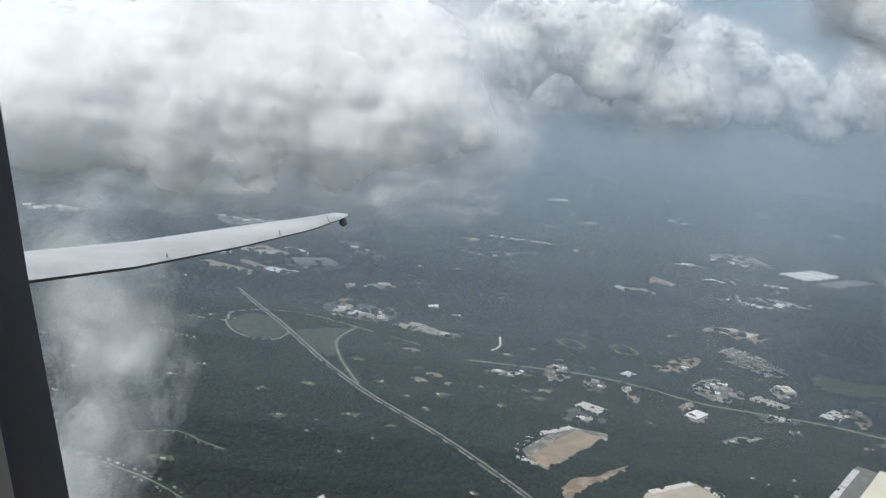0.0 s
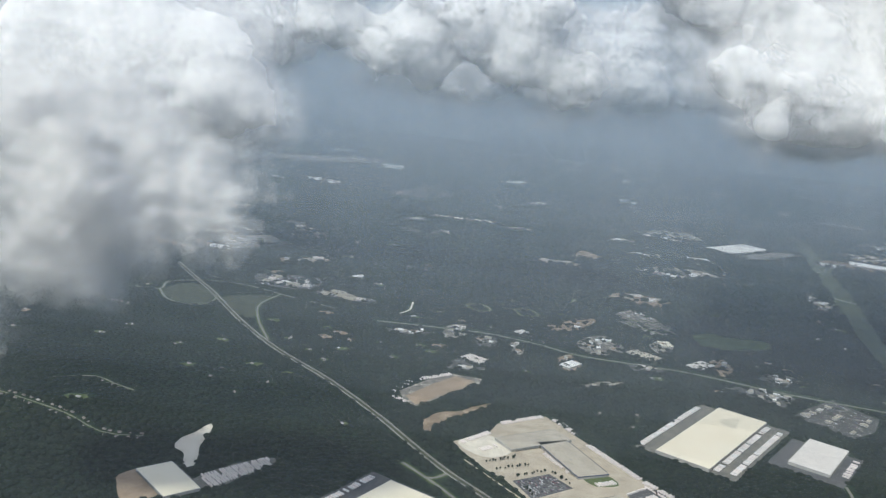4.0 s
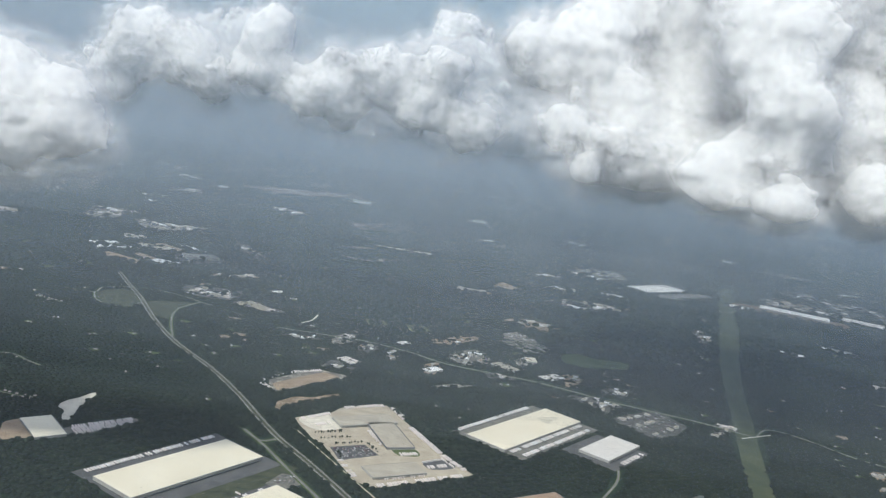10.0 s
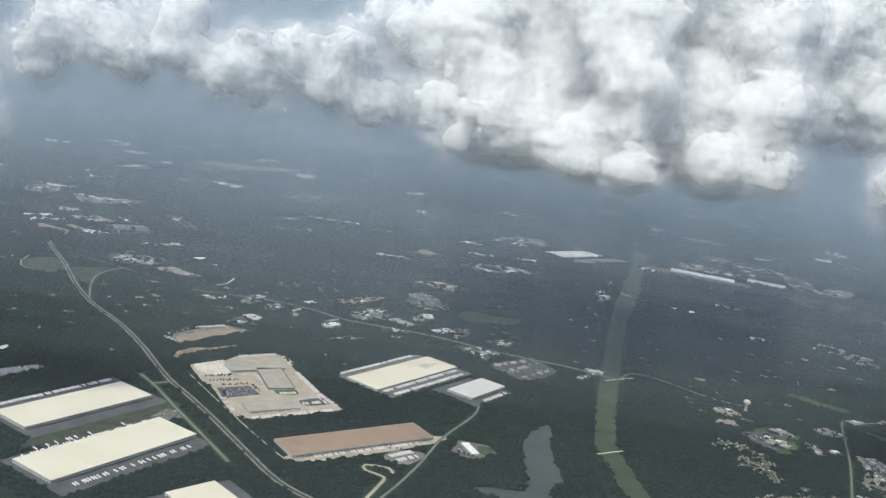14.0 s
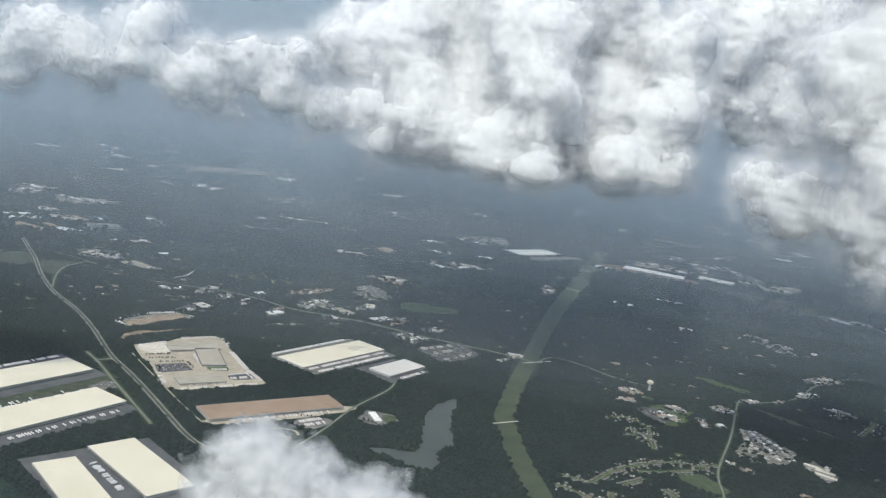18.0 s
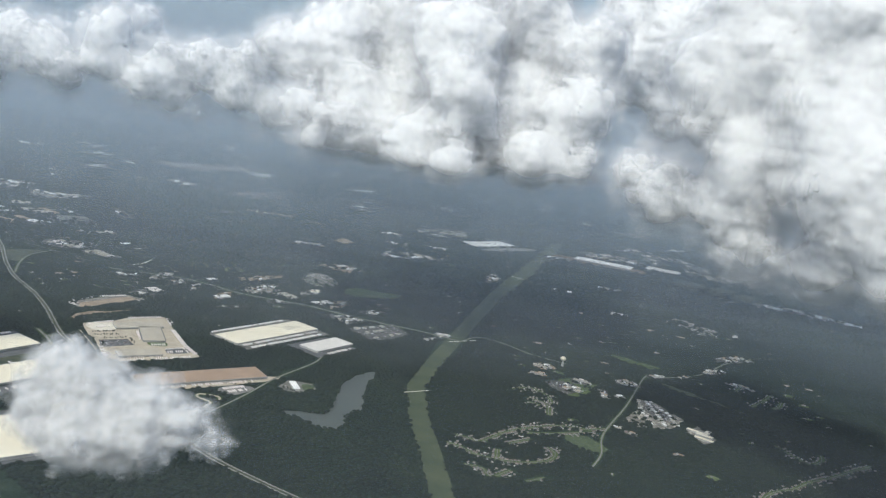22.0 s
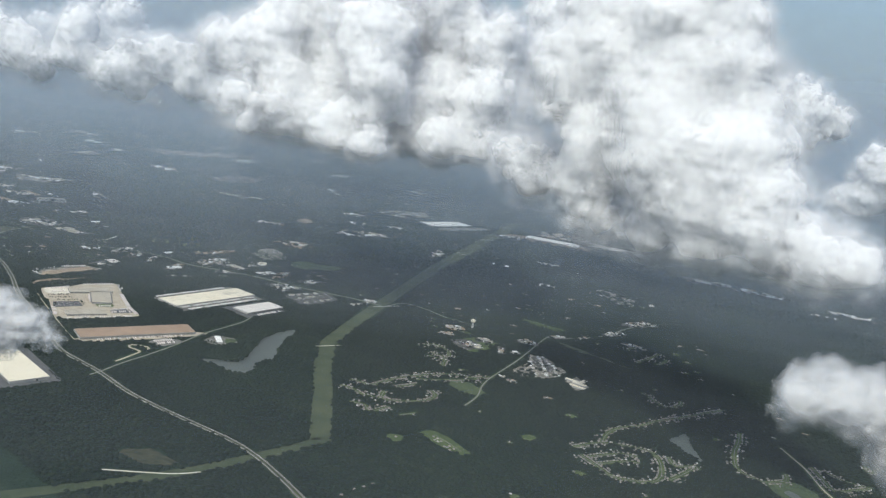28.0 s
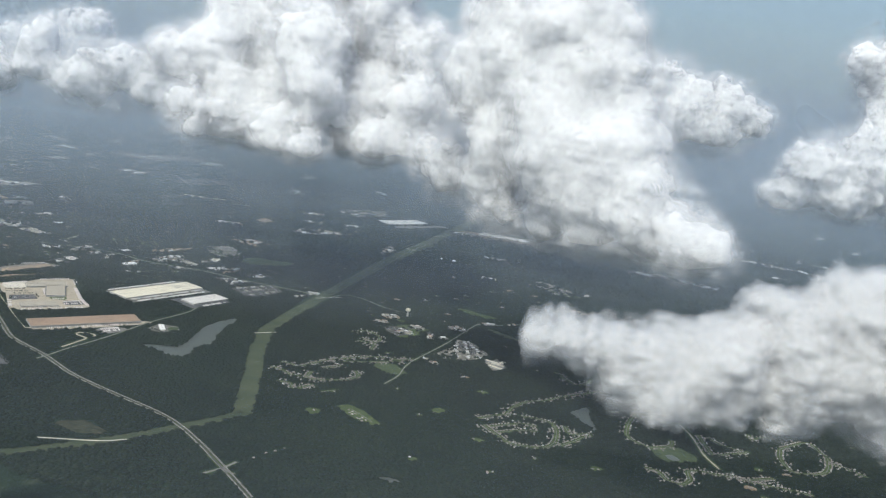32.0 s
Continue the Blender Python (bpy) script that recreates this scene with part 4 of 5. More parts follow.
street([(1239, 274), (1236, 256), (1260, 271), (1269, 264)], EST, 6.0, seed=33)
street([(700, 520), (725, 535), (745, 500), (735, 470), (715, 480)], EST, 7.0, seed=17)
street([(730, 198), (748, 178), (760, 162)], "pale track past farm plots", 9.0, False, seed=18)
street([(362, 1015), (392, 982), (420, 950)], EST, 4.5, seed=70, dense=0.7)
street([(370, 1028), (397, 997), (424, 967)], EST, 4.5, seed=71, dense=0.7)
street([(364, 984), (384, 959), (403, 935)], EST, 4.5, seed=72, dense=0.7)
street([(378, 1038), (394, 1018), (409, 999)], EST, 4.5, seed=73, dense=0.7)
street([(1008, 440), (1020, 410), (1032, 392), (1052, 408), (1058, 426)], EST, 7.0, seed=21)
street([(1028, 580), (1050, 605), (1070, 632), (1080, 648)], EST, 5.0, seed=41)
street([(1028, 645), (1040, 664), (1048, 680)], EST, 5.0, seed=42)
street([(1060, 585), (1075, 600), (1085, 620)], EST, 7.0, seed=22)
street([(1040, 1080), (1080, 1040), (1110, 1000)], EST, 8.0, seed=23)
street([(1026, 1037), (1062, 1010), (1080, 962)], EST, 6.0, seed=51)
street([(1050, 1060), (1085, 1010), (1101, 959)], EST, 6.0, seed=52)
street([(716, 493), (738, 480), (736, 439)], EST, 5.0, seed=53)
street([(60, 1470), (110, 1450), (160, 1500), (200, 1540)], EST, 8.0, seed=24)
street([(-190, 600), (-160, 612), (-140, 600), (-120, 590)], "narrow pale lane with scattered houses", 9.0, False, seed=25, lawn=False)
street([(-215, 560), (-180, 545), (-150, 530), (-115, 505), (-85, 505)], "narrow pale lane with scattered houses", 9.0, seed=26, lawn=False)
street([(-250, 850), (-225, 835), (-205, 830)], "narrow pale lane with scattered houses", 9.0, seed=27, lawn=False)
for x, y in ((-66, 662), (-42, 609), (-70, 640), (-20, 640), (-95, 700), (285, 640), (300, 625), (275, 650), (310, 655), (690, 178), (676, 60), (668, 52), (660, 44), (650, 30), (975, 462), (1390, 915), (1420, 900)):
    home_spots.append((int(x * 3 + y) % 3, x, y, (x * 13 + y * 7) % 180))
    clear_line([(x, y), (x + 1, y + 1)], 5)
for k, x, y, turn in home_spots[:290]:
    copy_thing(HOUSES[k], pose(x, y, 0.05, 0, 0, turn) @ Matrix.Scale(0.6, 4))


def far_homes(spots):
    """Many small houses in one mesh: walls, and hipped roofs over them."""
    wv, wf, rv, rf = [], [], [], []
    for k, (_, x, y, turn) in enumerate(spots):
        m = pose(x, y, 0, 0, 0, turn) @ Matrix.Scale(0.6 if y < 1000 else 0.85, 4)
        wv += [tuple(m @ Vector((sx * 2.1, sy * 1.4, z))) for z in (0, 1.3) for sx, sy in ((-1, -1), (1, -1), (1, 1), (-1, 1))]
        wf += [tuple(8 * k + q for q in f) for f in ((0, 1, 5, 4), (1, 2, 6, 5), (2, 3, 7, 6), (3, 0, 4, 7))]
        rv += [tuple(m @ Vector(p)) for p in ((-2.3, -1.6, 1.3), (2.3, -1.6, 1.3), (2.3, 1.6, 1.3), (-2.3, 1.6, 1.3), (-1.6, 0, 2.4), (1.6, 0, 2.4))]
        rf += [tuple(6 * k + q for q in f) for f in ((0, 1, 5), (0, 5, 4), (2, 3, 4), (2, 4, 5), (1, 2, 5), (3, 0, 4))]
    ob = tagged(grid_mesh("distant_houses", wv, wf, SIDING, False), "rows of small pale houses further off", "houses", kind="stuff")
    grid_mesh("roofs", rv, rf, FAR_SHINGLE, False).parent = ob


far_homes(home_spots[290:] + back_homes)
for k, (x, y) in enumerate(((708, 300), (745, 168), (1100, 285))):
    HOUSES[k].matrix_basis = pose(x, y, 0.05, 0, 0, 30 * k) @ Matrix.Scale(0.68, 4)


def shop(x, y, length, width, turn, high, paint, label, seed=0):
    ob = thing("commercial_building", pose(x, y, 0.15, 0, 0, turn), label, "building", "small commercial buildings")
    bm = bmesh.new()
    box(bm, 0, 0, 0, length, width, high - 0.1)
    part("wall", bm, TILT_UP, ob)
    bm = bmesh.new()
    box(bm, 0, 0, high - 0.09, length + 0.2, width + 0.2, 0.25, edge=0.05)
    part("roof", bm, paint, ob)
    bm = bmesh.new()
    box(bm, length * 0.2, width * 0.15, high + 0.15, 0.9, 0.7, 0.4, edge=0.05)
    part("roof_unit", bm, STEEL, ob)
    return ob


LITTER_V, LITTER_F = [], []
FAR_ROOFS = [bmesh.new(), bmesh.new(), bmesh.new()]


def litter(x, y, length, width, turn, rnd):
    """Vehicles, containers and stacks standing about on a lot."""
    for i in range(int(length * width / 16)):
        m = pose(x, y, 0.15, 0, 0, turn) @ pose(rnd.uniform(-0.48, 0.48) * length, rnd.uniform(-0.46, 0.46) * width, 0, 0, 0, rnd.choice((0, 90)) + rnd.uniform(-6, 6))
        a, b, h = rnd.choice(((0.75, 0.32, 0.5), (0.75, 0.32, 0.5), (1.6, 0.42, 1.1), (2.6, 0.45, 1.3), (1.0, 0.8, 0.7)))
        k = len(LITTER_V)
        for z in (0, h):
            LITTER_V.extend(tuple(m @ Vector((sx * a, sy * b, z))) for sx, sy in ((-1, -1), (1, -1), (1, 1), (-1, 1)))
        LITTER_F.extend(tuple(k + q for q in f) for f in ((4, 5, 6, 7), (0, 1, 5, 4), (1, 2, 6, 5), (2, 3, 7, 6), (3, 0, 4, 7)))


def works(x, y, length, width, turn, count, paint, label, seed, roofs=(METAL_ROOF, GREY_ROOF, GREY_ROOF, BROWN_ROOF, BRILLIANT), size=1.0):
    """A paved lot with a few low commercial buildings on it."""
    rnd = random.Random(seed)
    u, v = Vector((math.cos(radians(turn)), math.sin(radians(turn)))), Vector((-math.sin(radians(turn)), math.cos(radians(turn))))
    lot = [(p.x + rnd.uniform(-0.12, 0.12) * length, p.y + rnd.uniform(-0.12, 0.12) * width) for p in oblong(x, y, length, width, turn)]
    paint = rnd.choice((CONCRETE, OLD_ASPHALT, DARK_LOT, DARK_LOT, TAN_SOIL)) if paint is CONCRETE else paint
    patch("paved_lot", lot, WORN.get(paint.name, paint), 0.13, "worn paved lot between low commercial buildings", "yard", 1.2, margin=2.0)
    overgrow(lot, 0.25, seed)
    litter(x, y, length, width, turn, rnd)
    count = int(count * (2.4 if size == 1.0 else 1.6) + 0.5)
    for i in range(count):
        q = Vector((x, y)) + u * ((i + 0.5) / count - 0.5 + rnd.uniform(-0.05, 0.05)) * length * 0.85 + v * rnd.uniform(-0.42, 0.42) * width
        ln, wd = rnd.uniform(4, 9) * size, rnd.uniform(3, 6) * size
        ln = min(ln, max(3.0, length * 0.8 / count * 1.6))
        if size > 1.5:
            box(FAR_ROOFS[rnd.choice((0, 1, 1, 2, 2))], q.x, q.y, 0.15, ln, wd, 2.6, turn + rnd.choice((0, 0, 90)))
        else:
            shop(q.x, q.y, ln, wd, turn + rnd.choice((0, 0, 90)), rnd.uniform(1.6, 2.6), rnd.choice(roofs), label, seed)


BIZ = "low commercial building with a pale flat roof"
BRIGHT = (METAL_ROOF, GREY_ROOF)


def yard(pts, paint, count, seed):
    """An uneven lot by the road, with a few low buildings, parked vehicles and stacked goods."""
    rnd = random.Random(seed)
    edge = [Vector(p) for p in pts]
    mid = sum(edge, Vector((0, 0))) / len(edge)
    patch("paved_lot", pts, WORN[paint.name], 0.13, "worn lot between low commercial buildings and trees", "yard", 0.8, margin=1.0)
    for k in range(count):
        i = rnd.randrange(len(edge))
        q = mid.lerp(edge[i].lerp(edge[(i + 1) % len(edge)], rnd.random()), rnd.uniform(0.2, 0.85))
        shop(q.x, q.y, rnd.uniform(4, 8), rnd.uniform(3, 5), rnd.choice((-15, 75)) + rnd.uniform(-8, 8), rnd.uniform(1.4, 2.2), rnd.choice((METAL_ROOF, GREY_ROOF, GREY_ROOF, BROWN_ROOF, BRILLIANT)), BIZ)
    overgrow(pts, 0.3, seed)
    for k in range(3 + count):
        i = rnd.randrange(len(edge))
        q = mid.lerp(edge[i], rnd.uniform(0.1, 0.75))
        litter(q.x, q.y, 9, 5, rnd.uniform(-30, 30), rnd)


shop(267, 779, 24, 13, 48, 2.0, BRILLIANT, "low shed with a brilliant white roof on a dusty lot")
yard([(255, 783), (257, 802), (273, 819), (277, 794), (279, 778), (261, 758)], TAN_SOIL, 1, 1)
yard([(287, 869), (313, 901), (329, 904), (341, 867), (328, 838), (295, 830)], CONCRETE, 9, 2)
shop(358, 841, 34, 19, -46, 2.0, GREY_ROOF, "long low shed with a grey metal roof by a road")
yard([(373, 883), (388, 907), (404, 913), (403, 885), (381, 859)], CONCRETE, 2, 3)
shop(395, 895, 20, 14, -86, 2.0, MEMBRANE, "low shop with a cream-white roof on a pale lot")
shop(416, 824, 32, 17, 44, 2.0, METAL_ROOF, "broad low shed with a pale roof by a road")
yard([(432, 846), (452, 861), (456, 828), (433, 797), (432, 824)], TAN_SOIL, 2, 4)
shop(167, 764, 24, 17, -40, 2.0, METAL_ROOF, "broad low shed with a pale grey roof in the woods")
yard([(137, 735), (151, 764), (166, 744), (177, 744), (169, 728), (148, 727)], DARK_LOT, 3, 5)
yard([(135, 851), (141, 880), (158, 892), (162, 877), (147, 860), (162, 854), (141, 829)], CONCRETE, 4, 6)
yard([(169, 839), (182, 857), (194, 850), (193, 825), (175, 811)], OLD_ASPHALT, 4, 7)
yard([(206, 813), (211, 842), (219, 842), (222, 813), (213, 791)], CONCRETE, 4, 8)
shop(225, 881, 16, 10, 47, 2.0, METAL_ROOF, "small pale-roofed shed by a road")
yard([(332, 807), (342, 812), (368, 803), (366, 788), (349, 787), (336, 785)], OLD_ASPHALT, 4, 9)
yard([(266, 715), (290, 737), (318, 745), (315, 737), (273, 714)], SAND, 1, 10)
yard([(260, 926), (279, 944), (307, 979), (329, 975), (295, 920), (267, 907)], TAN_SOIL, 2, 11)
yard([(475, 804), (496, 828), (522, 819), (513, 803), (491, 784)], OLD_ASPHALT, 7, 12)
yard([(430, 763), (463, 771), (492, 753), (485, 740), (464, 716), (453, 736), (432, 748)], OLD_ASPHALT, 10, 13)
yard([(368, 1106), (406, 1149), (440, 1143), (462, 1107), (453, 1080), (417, 1110)], RED_CLAY, 6, 14)
yard([(709, 1270), (726, 1268), (714, 1185), (693, 1153), (700, 1205)], OLD_ASPHALT, 4, 15)
yard([(592, 713), (613, 727), (605, 707), (574, 680)], OLD_ASPHALT, 3, 16)
patch("paved_lot", [(470, 698), (494, 724), (534, 758), (560, 712), (540, 678), (508, 652)], YARD_DARK, 0.13, "dark paved lot crowded with rows of vehicles", "yard", 1.0, sharp=True)
for k in range(6):
    a, b = Vector((474, 698)).lerp(Vector((534, 752)), (k + 0.5) / 6), Vector((510, 656)).lerp(Vector((556, 710)), (k + 0.5) / 6)
    d = (b - a).normalized() * 1.6
    for u, v in ((0.05, 0.4), (0.5, 0.92)):
        p, q = a.lerp(b, u), a.lerp(b, v)
        cars("parked_vans", [(p.x - d.y, p.y + d.x), (q.x - d.y, q.y + d.x), (q.x + d.y, q.y - d.x), (p.x + d.y, p.y - d.x)], 2, 12, "double row of parked vehicles on a dark lot", 40 + k)
lots = random.Random(61)
for k in range(13):
    a = Vector((478, 700)).lerp(Vector((532, 748)), lots.random()).lerp(Vector((510, 660)).lerp(Vector((554, 708)), lots.random()), lots.choice((0.05, 0.45, 0.95)))
    shop(a.x, a.y, lots.uniform(5, 10), lots.uniform(3, 5), 45 + lots.choice((0, 90)), lots.uniform(1.4, 2.2), lots.choice((METAL_ROOF, GREY_ROOF, GREY_ROOF)), BIZ, k)
works(98, 838, 40, 16, 10, 3, OLD_ASPHALT, BIZ, 18)
works(610, 730, 26, 8, -20, 2, OLD_ASPHALT, BIZ, 19)
WORKS_TOWN = ((752, 640, 26, 22, 20, 3, 20), (740, 600, 22, 10, 0, 3, 21), (782, 556, 32, 26, -40, 3, 22), (865, 612, 28, 22, 10, 4, 23), (822, 548, 12, 34, 0, 3, 24), (920, 662, 26, 8, 10, 2, 25),
              (962, 678, 22, 6, 20, 1, 26), (1022, 730, 40, 16, 40, 4, 27), (1084, 822, 60, 26, 30, 6, 28), (1042, 670, 34, 16, -30, 2, 29), (825, 420, 34, 5, -45, 1, 30), (800, 590, 24, 16, 0, 2, 31))
for x, y, ln, wd, tn, n, sd in WORKS_TOWN:
    works(x, y, ln, wd, tn, n, CONCRETE, BIZ, sd)
patch("paved_lot", [(419, 415), (427, 442), (455, 437), (462, 422), (446, 403), (428, 401)], DARK_LOT, 0.13, "dark paved lot round a small white building", "yard", 0.6, sharp=True)
patch("lot_lawn", [(444, 432), (456, 433), (459, 422), (449, 412)], LAWN, 0.17, "small lawn beside a white building", "lawn", 0.5)
cars("parked_cars", [(424, 412), (430, 440), (434, 436), (430, 410)], 2, 12, "cars parked by a small white building", 12)
shop(437, 420, 25, 7.5, -68, 2.2, BRILLIANT, "small plain building with a brilliant white roof", 32)
patch("paved_lot", oblong(842, 547, 14, 11, 20), OLD_ASPHALT, 0.13, "grey paved lot round a small white building", "yard", 0.6)
shop(842, 547, 8, 6, 20, 2.2, BRILLIANT, "small plain building with a brilliant white roof", 33)
STRIP_MALL = "low shop with a pale roof in a shopping strip"
patch("paved_lot", [(864, 550), (890, 540), (912, 487), (885, 447), (842, 442), (828, 458), (858, 507)], YARD_PALE, 0.13, "dark asphalt parking lots of a shopping strip", "yard", 0.8, sharp=True)
patch("paved_lot", [(862, 530), (884, 524), (898, 490), (880, 470), (868, 500)], YARD_DARK, 0.17, "pale concrete lot between shops", "yard", 0.8, sharp=True)
overgrow([(864, 550), (890, 540), (912, 487), (885, 447), (842, 442), (828, 458), (858, 507)], 0.22, 3)
overgrow([(903, 445), (924, 472), (936, 432), (914, 409)], 0.2, 4)
mall = random.Random(9)
for k in range(30):
    q = Vector((868, 542)).lerp(Vector((866, 452)), (k // 3 + 0.5) / 10) + Vector((10 + 12 * min(k // 3, 5) / 5, 2)) * ((-0.25, 0.6, 1.35)[k % 3] + mall.uniform(-0.15, 0.15))
    shop(q.x, q.y, mall.uniform(3, 6), mall.uniform(2.5, 4.5), 118 + mall.choice((0, 90)), mall.uniform(1.2, 2.0), mall.choice((METAL_ROOF, GREY_ROOF, BRILLIANT)), STRIP_MALL, k)
cars("parked_cars", [(864, 522), (882, 520), (902, 486), (884, 468)], 12, 14, "rows of cars parked before a shopping strip", 5)
patch("paved_lot", [(903, 445), (924, 472), (936, 432), (914, 409)], YARD_PALE, 0.13, "dark paved grounds of a school", "yard", 1.2, sharp=True)
for x, y, ln, wd in ((915, 448, 22, 5), (922, 436, 20, 6), (917, 424, 24, 5), (928, 446, 6, 16)):
    shop(x, y, ln, wd, -35, 2.2, MEMBRANE, "white-roofed low school block", 7)
for x, y, ln, wd, tn in ((-315, 1240, 48, 16, 35), (-290, 1214, 60, 16, 43), (-177, 1295, 56, 13, -36), (-180, 1152, 41, 22, -11), (21, 1061, 19, 10, 35)):
    shop(x, y, ln, wd, tn, 3, BRILLIANT, "distant long shed with a brilliant white roof", 3)
for x, y, ln, wd, tn in ((-297, 1335, 36, 30, 32), (-236, 1267, 60, 26, -16), (-148, 1240, 57, 34, 30)):
    shop(x, y, ln, wd, tn, 3, GREY_ROOF, "distant wide shed with a grey roof", 4)
for x, y, ln, wd, tn in ((-249, 1147, 88, 27, -27), (-221, 1178, 62, 24, -34), (-218, 1290, 65, 23, -35)):
    patch("bare_lot", oblong(x, y, ln, wd, tn), TAN_SOIL, 0.13, "graded tan lot among distant sheds", "bare ground", 1.0, sharp=True)
WORKS_FAR = ((-61, 1003, 66, 60, 0, 6, 40), (-60, 1135, 60, 26, 20, 3, 41), (13, 959, 70, 20, -20, 3, 42), (-277, 1509, 110, 40, 9, 5, 45),
             (-438, 1600, 80, 50, 20, 3, 46), (-422, 2090, 70, 40, 20, 3, 47), (-146, 1994, 80, 40, -40, 3, 48), (94, 1599, 34, 30, 20, 1, 49), (320, 1320, 60, 20, 0, 3, 50), (485, 1600, 60, 26, 20, 3, 51), (581, 1690, 90, 30, -30, 3, 52))
for x, y, ln, wd, tn, n, sd in WORKS_FAR:
    works(x, y, ln, wd, tn, n, CONCRETE, "distant pale-roofed commercial building", sd, BRIGHT, 2.2)
WORKS_RIM = ((503, 1475, 60, 20, 0, 3, 60), (500, 1315, 80, 26, -20, 4, 61), (567, 1340, 60, 24, 20, 4, 62), (607, 1490, 50, 30, -20, 3, 63), (895, 1580, 60, 50, 0, 3, 64), (1060, 1700, 160, 60, -20, 6, 65), (1190, 1860, 160, 90, -30, 5, 66),
             (1208, 2230, 120, 30, -20, 3, 67), (717, 1220, 26, 46, 20, 4, 68), (856, 1190, 40, 14, -20, 2, 69), (966, 1275, 50, 20, -20, 3, 70), (940, 1040, 40, 10, -10, 2, 71), (1140, 985, 8, 8, 0, 1, 72))
for x, y, ln, wd, tn, n, sd in WORKS_RIM:
    works(x, y, ln, wd, tn, n, CONCRETE, "distant pale-roofed commercial building", sd, BRIGHT, 1.8)
WORKS_EDGE = ((1372, 1320, 120, 50, -20, 4, 80), (1603, 1150, 100, 30, -30, 4, 81), (1525, 1110, 60, 20, -20, 2, 82), (1446, 1270, 120, 50, -20, 5, 83), (1740, 1720, 130, 30, -15, 3, 84), (1832, 1660, 130, 30, -15, 3, 85), (1737, 1495, 50, 26, -10, 2, 86), (-590, 1400, 90, 50, 30, 3, 87))
for x, y, ln, wd, tn, n, sd in WORKS_EDGE:
    works(x, y, ln, wd, tn, n, OLD_ASPHALT, "distant pale-roofed industrial building", sd, BRIGHT, 3.0)
for x, y, ln in ((149, 1650, 60), (205, 1648, 60), (285, 1600, 46)):
    shop(x, y, ln, 9, -8, 3, MEMBRANE, "distant long thin white-roofed shed", 1)



overgrow_later = []


def far_lot(pts, paint, label, roofs, seed, rows=0):
    """A cleared tract far off, with a few low roofs and rows of parked things on it."""
    rnd = random.Random(seed)
    overgrow_later.append((pts, seed))
    patch("cleared_tract", pts, WORN[paint.name], 0.15, label, "cleared ground", 3.0, 2.0)
    mid = sum((Vector(p) for p in pts), Vector((0, 0))) / len(pts)
    for k in range(roofs):
        q = mid.lerp(Vector(pts[k % len(pts)]), rnd.uniform(0.15, 0.8))
        box(FAR_ROOFS[rnd.choice((1, 2, 2))], q.x, q.y, 0.15, rnd.uniform(8, 20), rnd.uniform(4, 9), 2.4, rnd.choice((20, 110)) + rnd.uniform(-10, 10))
    for k in range(rows):
        q = mid.lerp(Vector(pts[rnd.randrange(len(pts))]), rnd.uniform(0.0, 0.8))
        litter(q.x, q.y, 16, 4, rnd.uniform(-20, 60), rnd)


PALE, TANNED, FADED = "pale graded tract among distant woods", "bare tan tract among distant woods", "faded grey tract among distant woods"
far_lot([(-472, 1540), (-433, 1592), (-397, 1549), (-423, 1463)], CONCRETE, PALE, 4, 1)
far_lot([(-366, 1535), (-297, 1516), (-220, 1556), (-241, 1475), (-308, 1436)], CONCRETE, PALE, 6, 2, 4)
far_lot([(-457, 2110), (-422, 2171), (-398, 2082), (-426, 2070)], SAND, PALE, 3, 3)
far_lot([(-350, 2404), (-314, 2469), (-29, 2628), (-22, 2577), (-205, 2381)], CONCRETE, PALE, 9, 4)
far_lot([(-194, 2048), (-101, 2001), (-123, 1931)], SAND, PALE, 3, 5)
far_lot([(10, 1919), (95, 2047), (168, 2006), (102, 1872)], OLD_ASPHALT, FADED, 2, 6)
far_lot([(-134, 1407), (-115, 1435), (-57, 1344), (-62, 1304)], DARK_LOT, FADED, 3, 7, 6)
far_lot([(-192, 1238), (-152, 1256), (-99, 1236), (-154, 1175)], OLD_ASPHALT, FADED, 5, 8, 6)
far_lot([(535, 1735), (660, 1824), (672, 1693), (590, 1715)], CONCRETE, PALE, 5, 9)
far_lot([(468, 1359), (530, 1376), (584, 1380), (584, 1357), (520, 1346)], CONCRETE, PALE, 4, 10)
far_lot([(370, 1114), (409, 1150), (456, 1118), (430, 1081)], TAN_SOIL, TANNED, 3, 11)
far_lot([(1144, 1458), (1225, 1507), (1329, 1412), (1221, 1304)], RED_CLAY, TANNED, 0, 12)
far_lot([(977, 1673), (1050, 1774), (1123, 1708), (1050, 1658)], TAN_SOIL, TANNED, 5, 13)
far_lot([(1163, 1827), (1212, 1716), (1156, 1679)], OLD_ASPHALT, FADED, 4, 14)
far_lot([(1270, 1830), (1313, 1712), (1239, 1587), (1225, 1640)], OLD_ASPHALT, FADED, 5, 15)
far_lot([(1284, 1644), (1393, 1683), (1335, 1572), (1268, 1576)], CONCRETE, PALE, 5, 16)
far_lot([(745, 568), (768, 584), (791, 566), (771, 531)], DARK_LOT, "worn grey yards beside meadows", 0, 17, 5)
far_lot([(771, 531), (817, 588), (803, 549), (782, 525)], GRASS, "light green meadow ringed by woods", 0, 18)
for heap, paint in zip(FAR_ROOFS, (BRILLIANT, METAL_ROOF, GREY_ROOF)):
    tagged(part("distant_works", heap, paint), "distant pale-roofed commercial buildings", "buildings", kind="stuff")
tagged(grid_mesh("parked_vehicles", LITTER_V, LITTER_F, CAR_PAINT, False), "vehicles and containers standing on paved lots", "vehicles", kind="stuff")


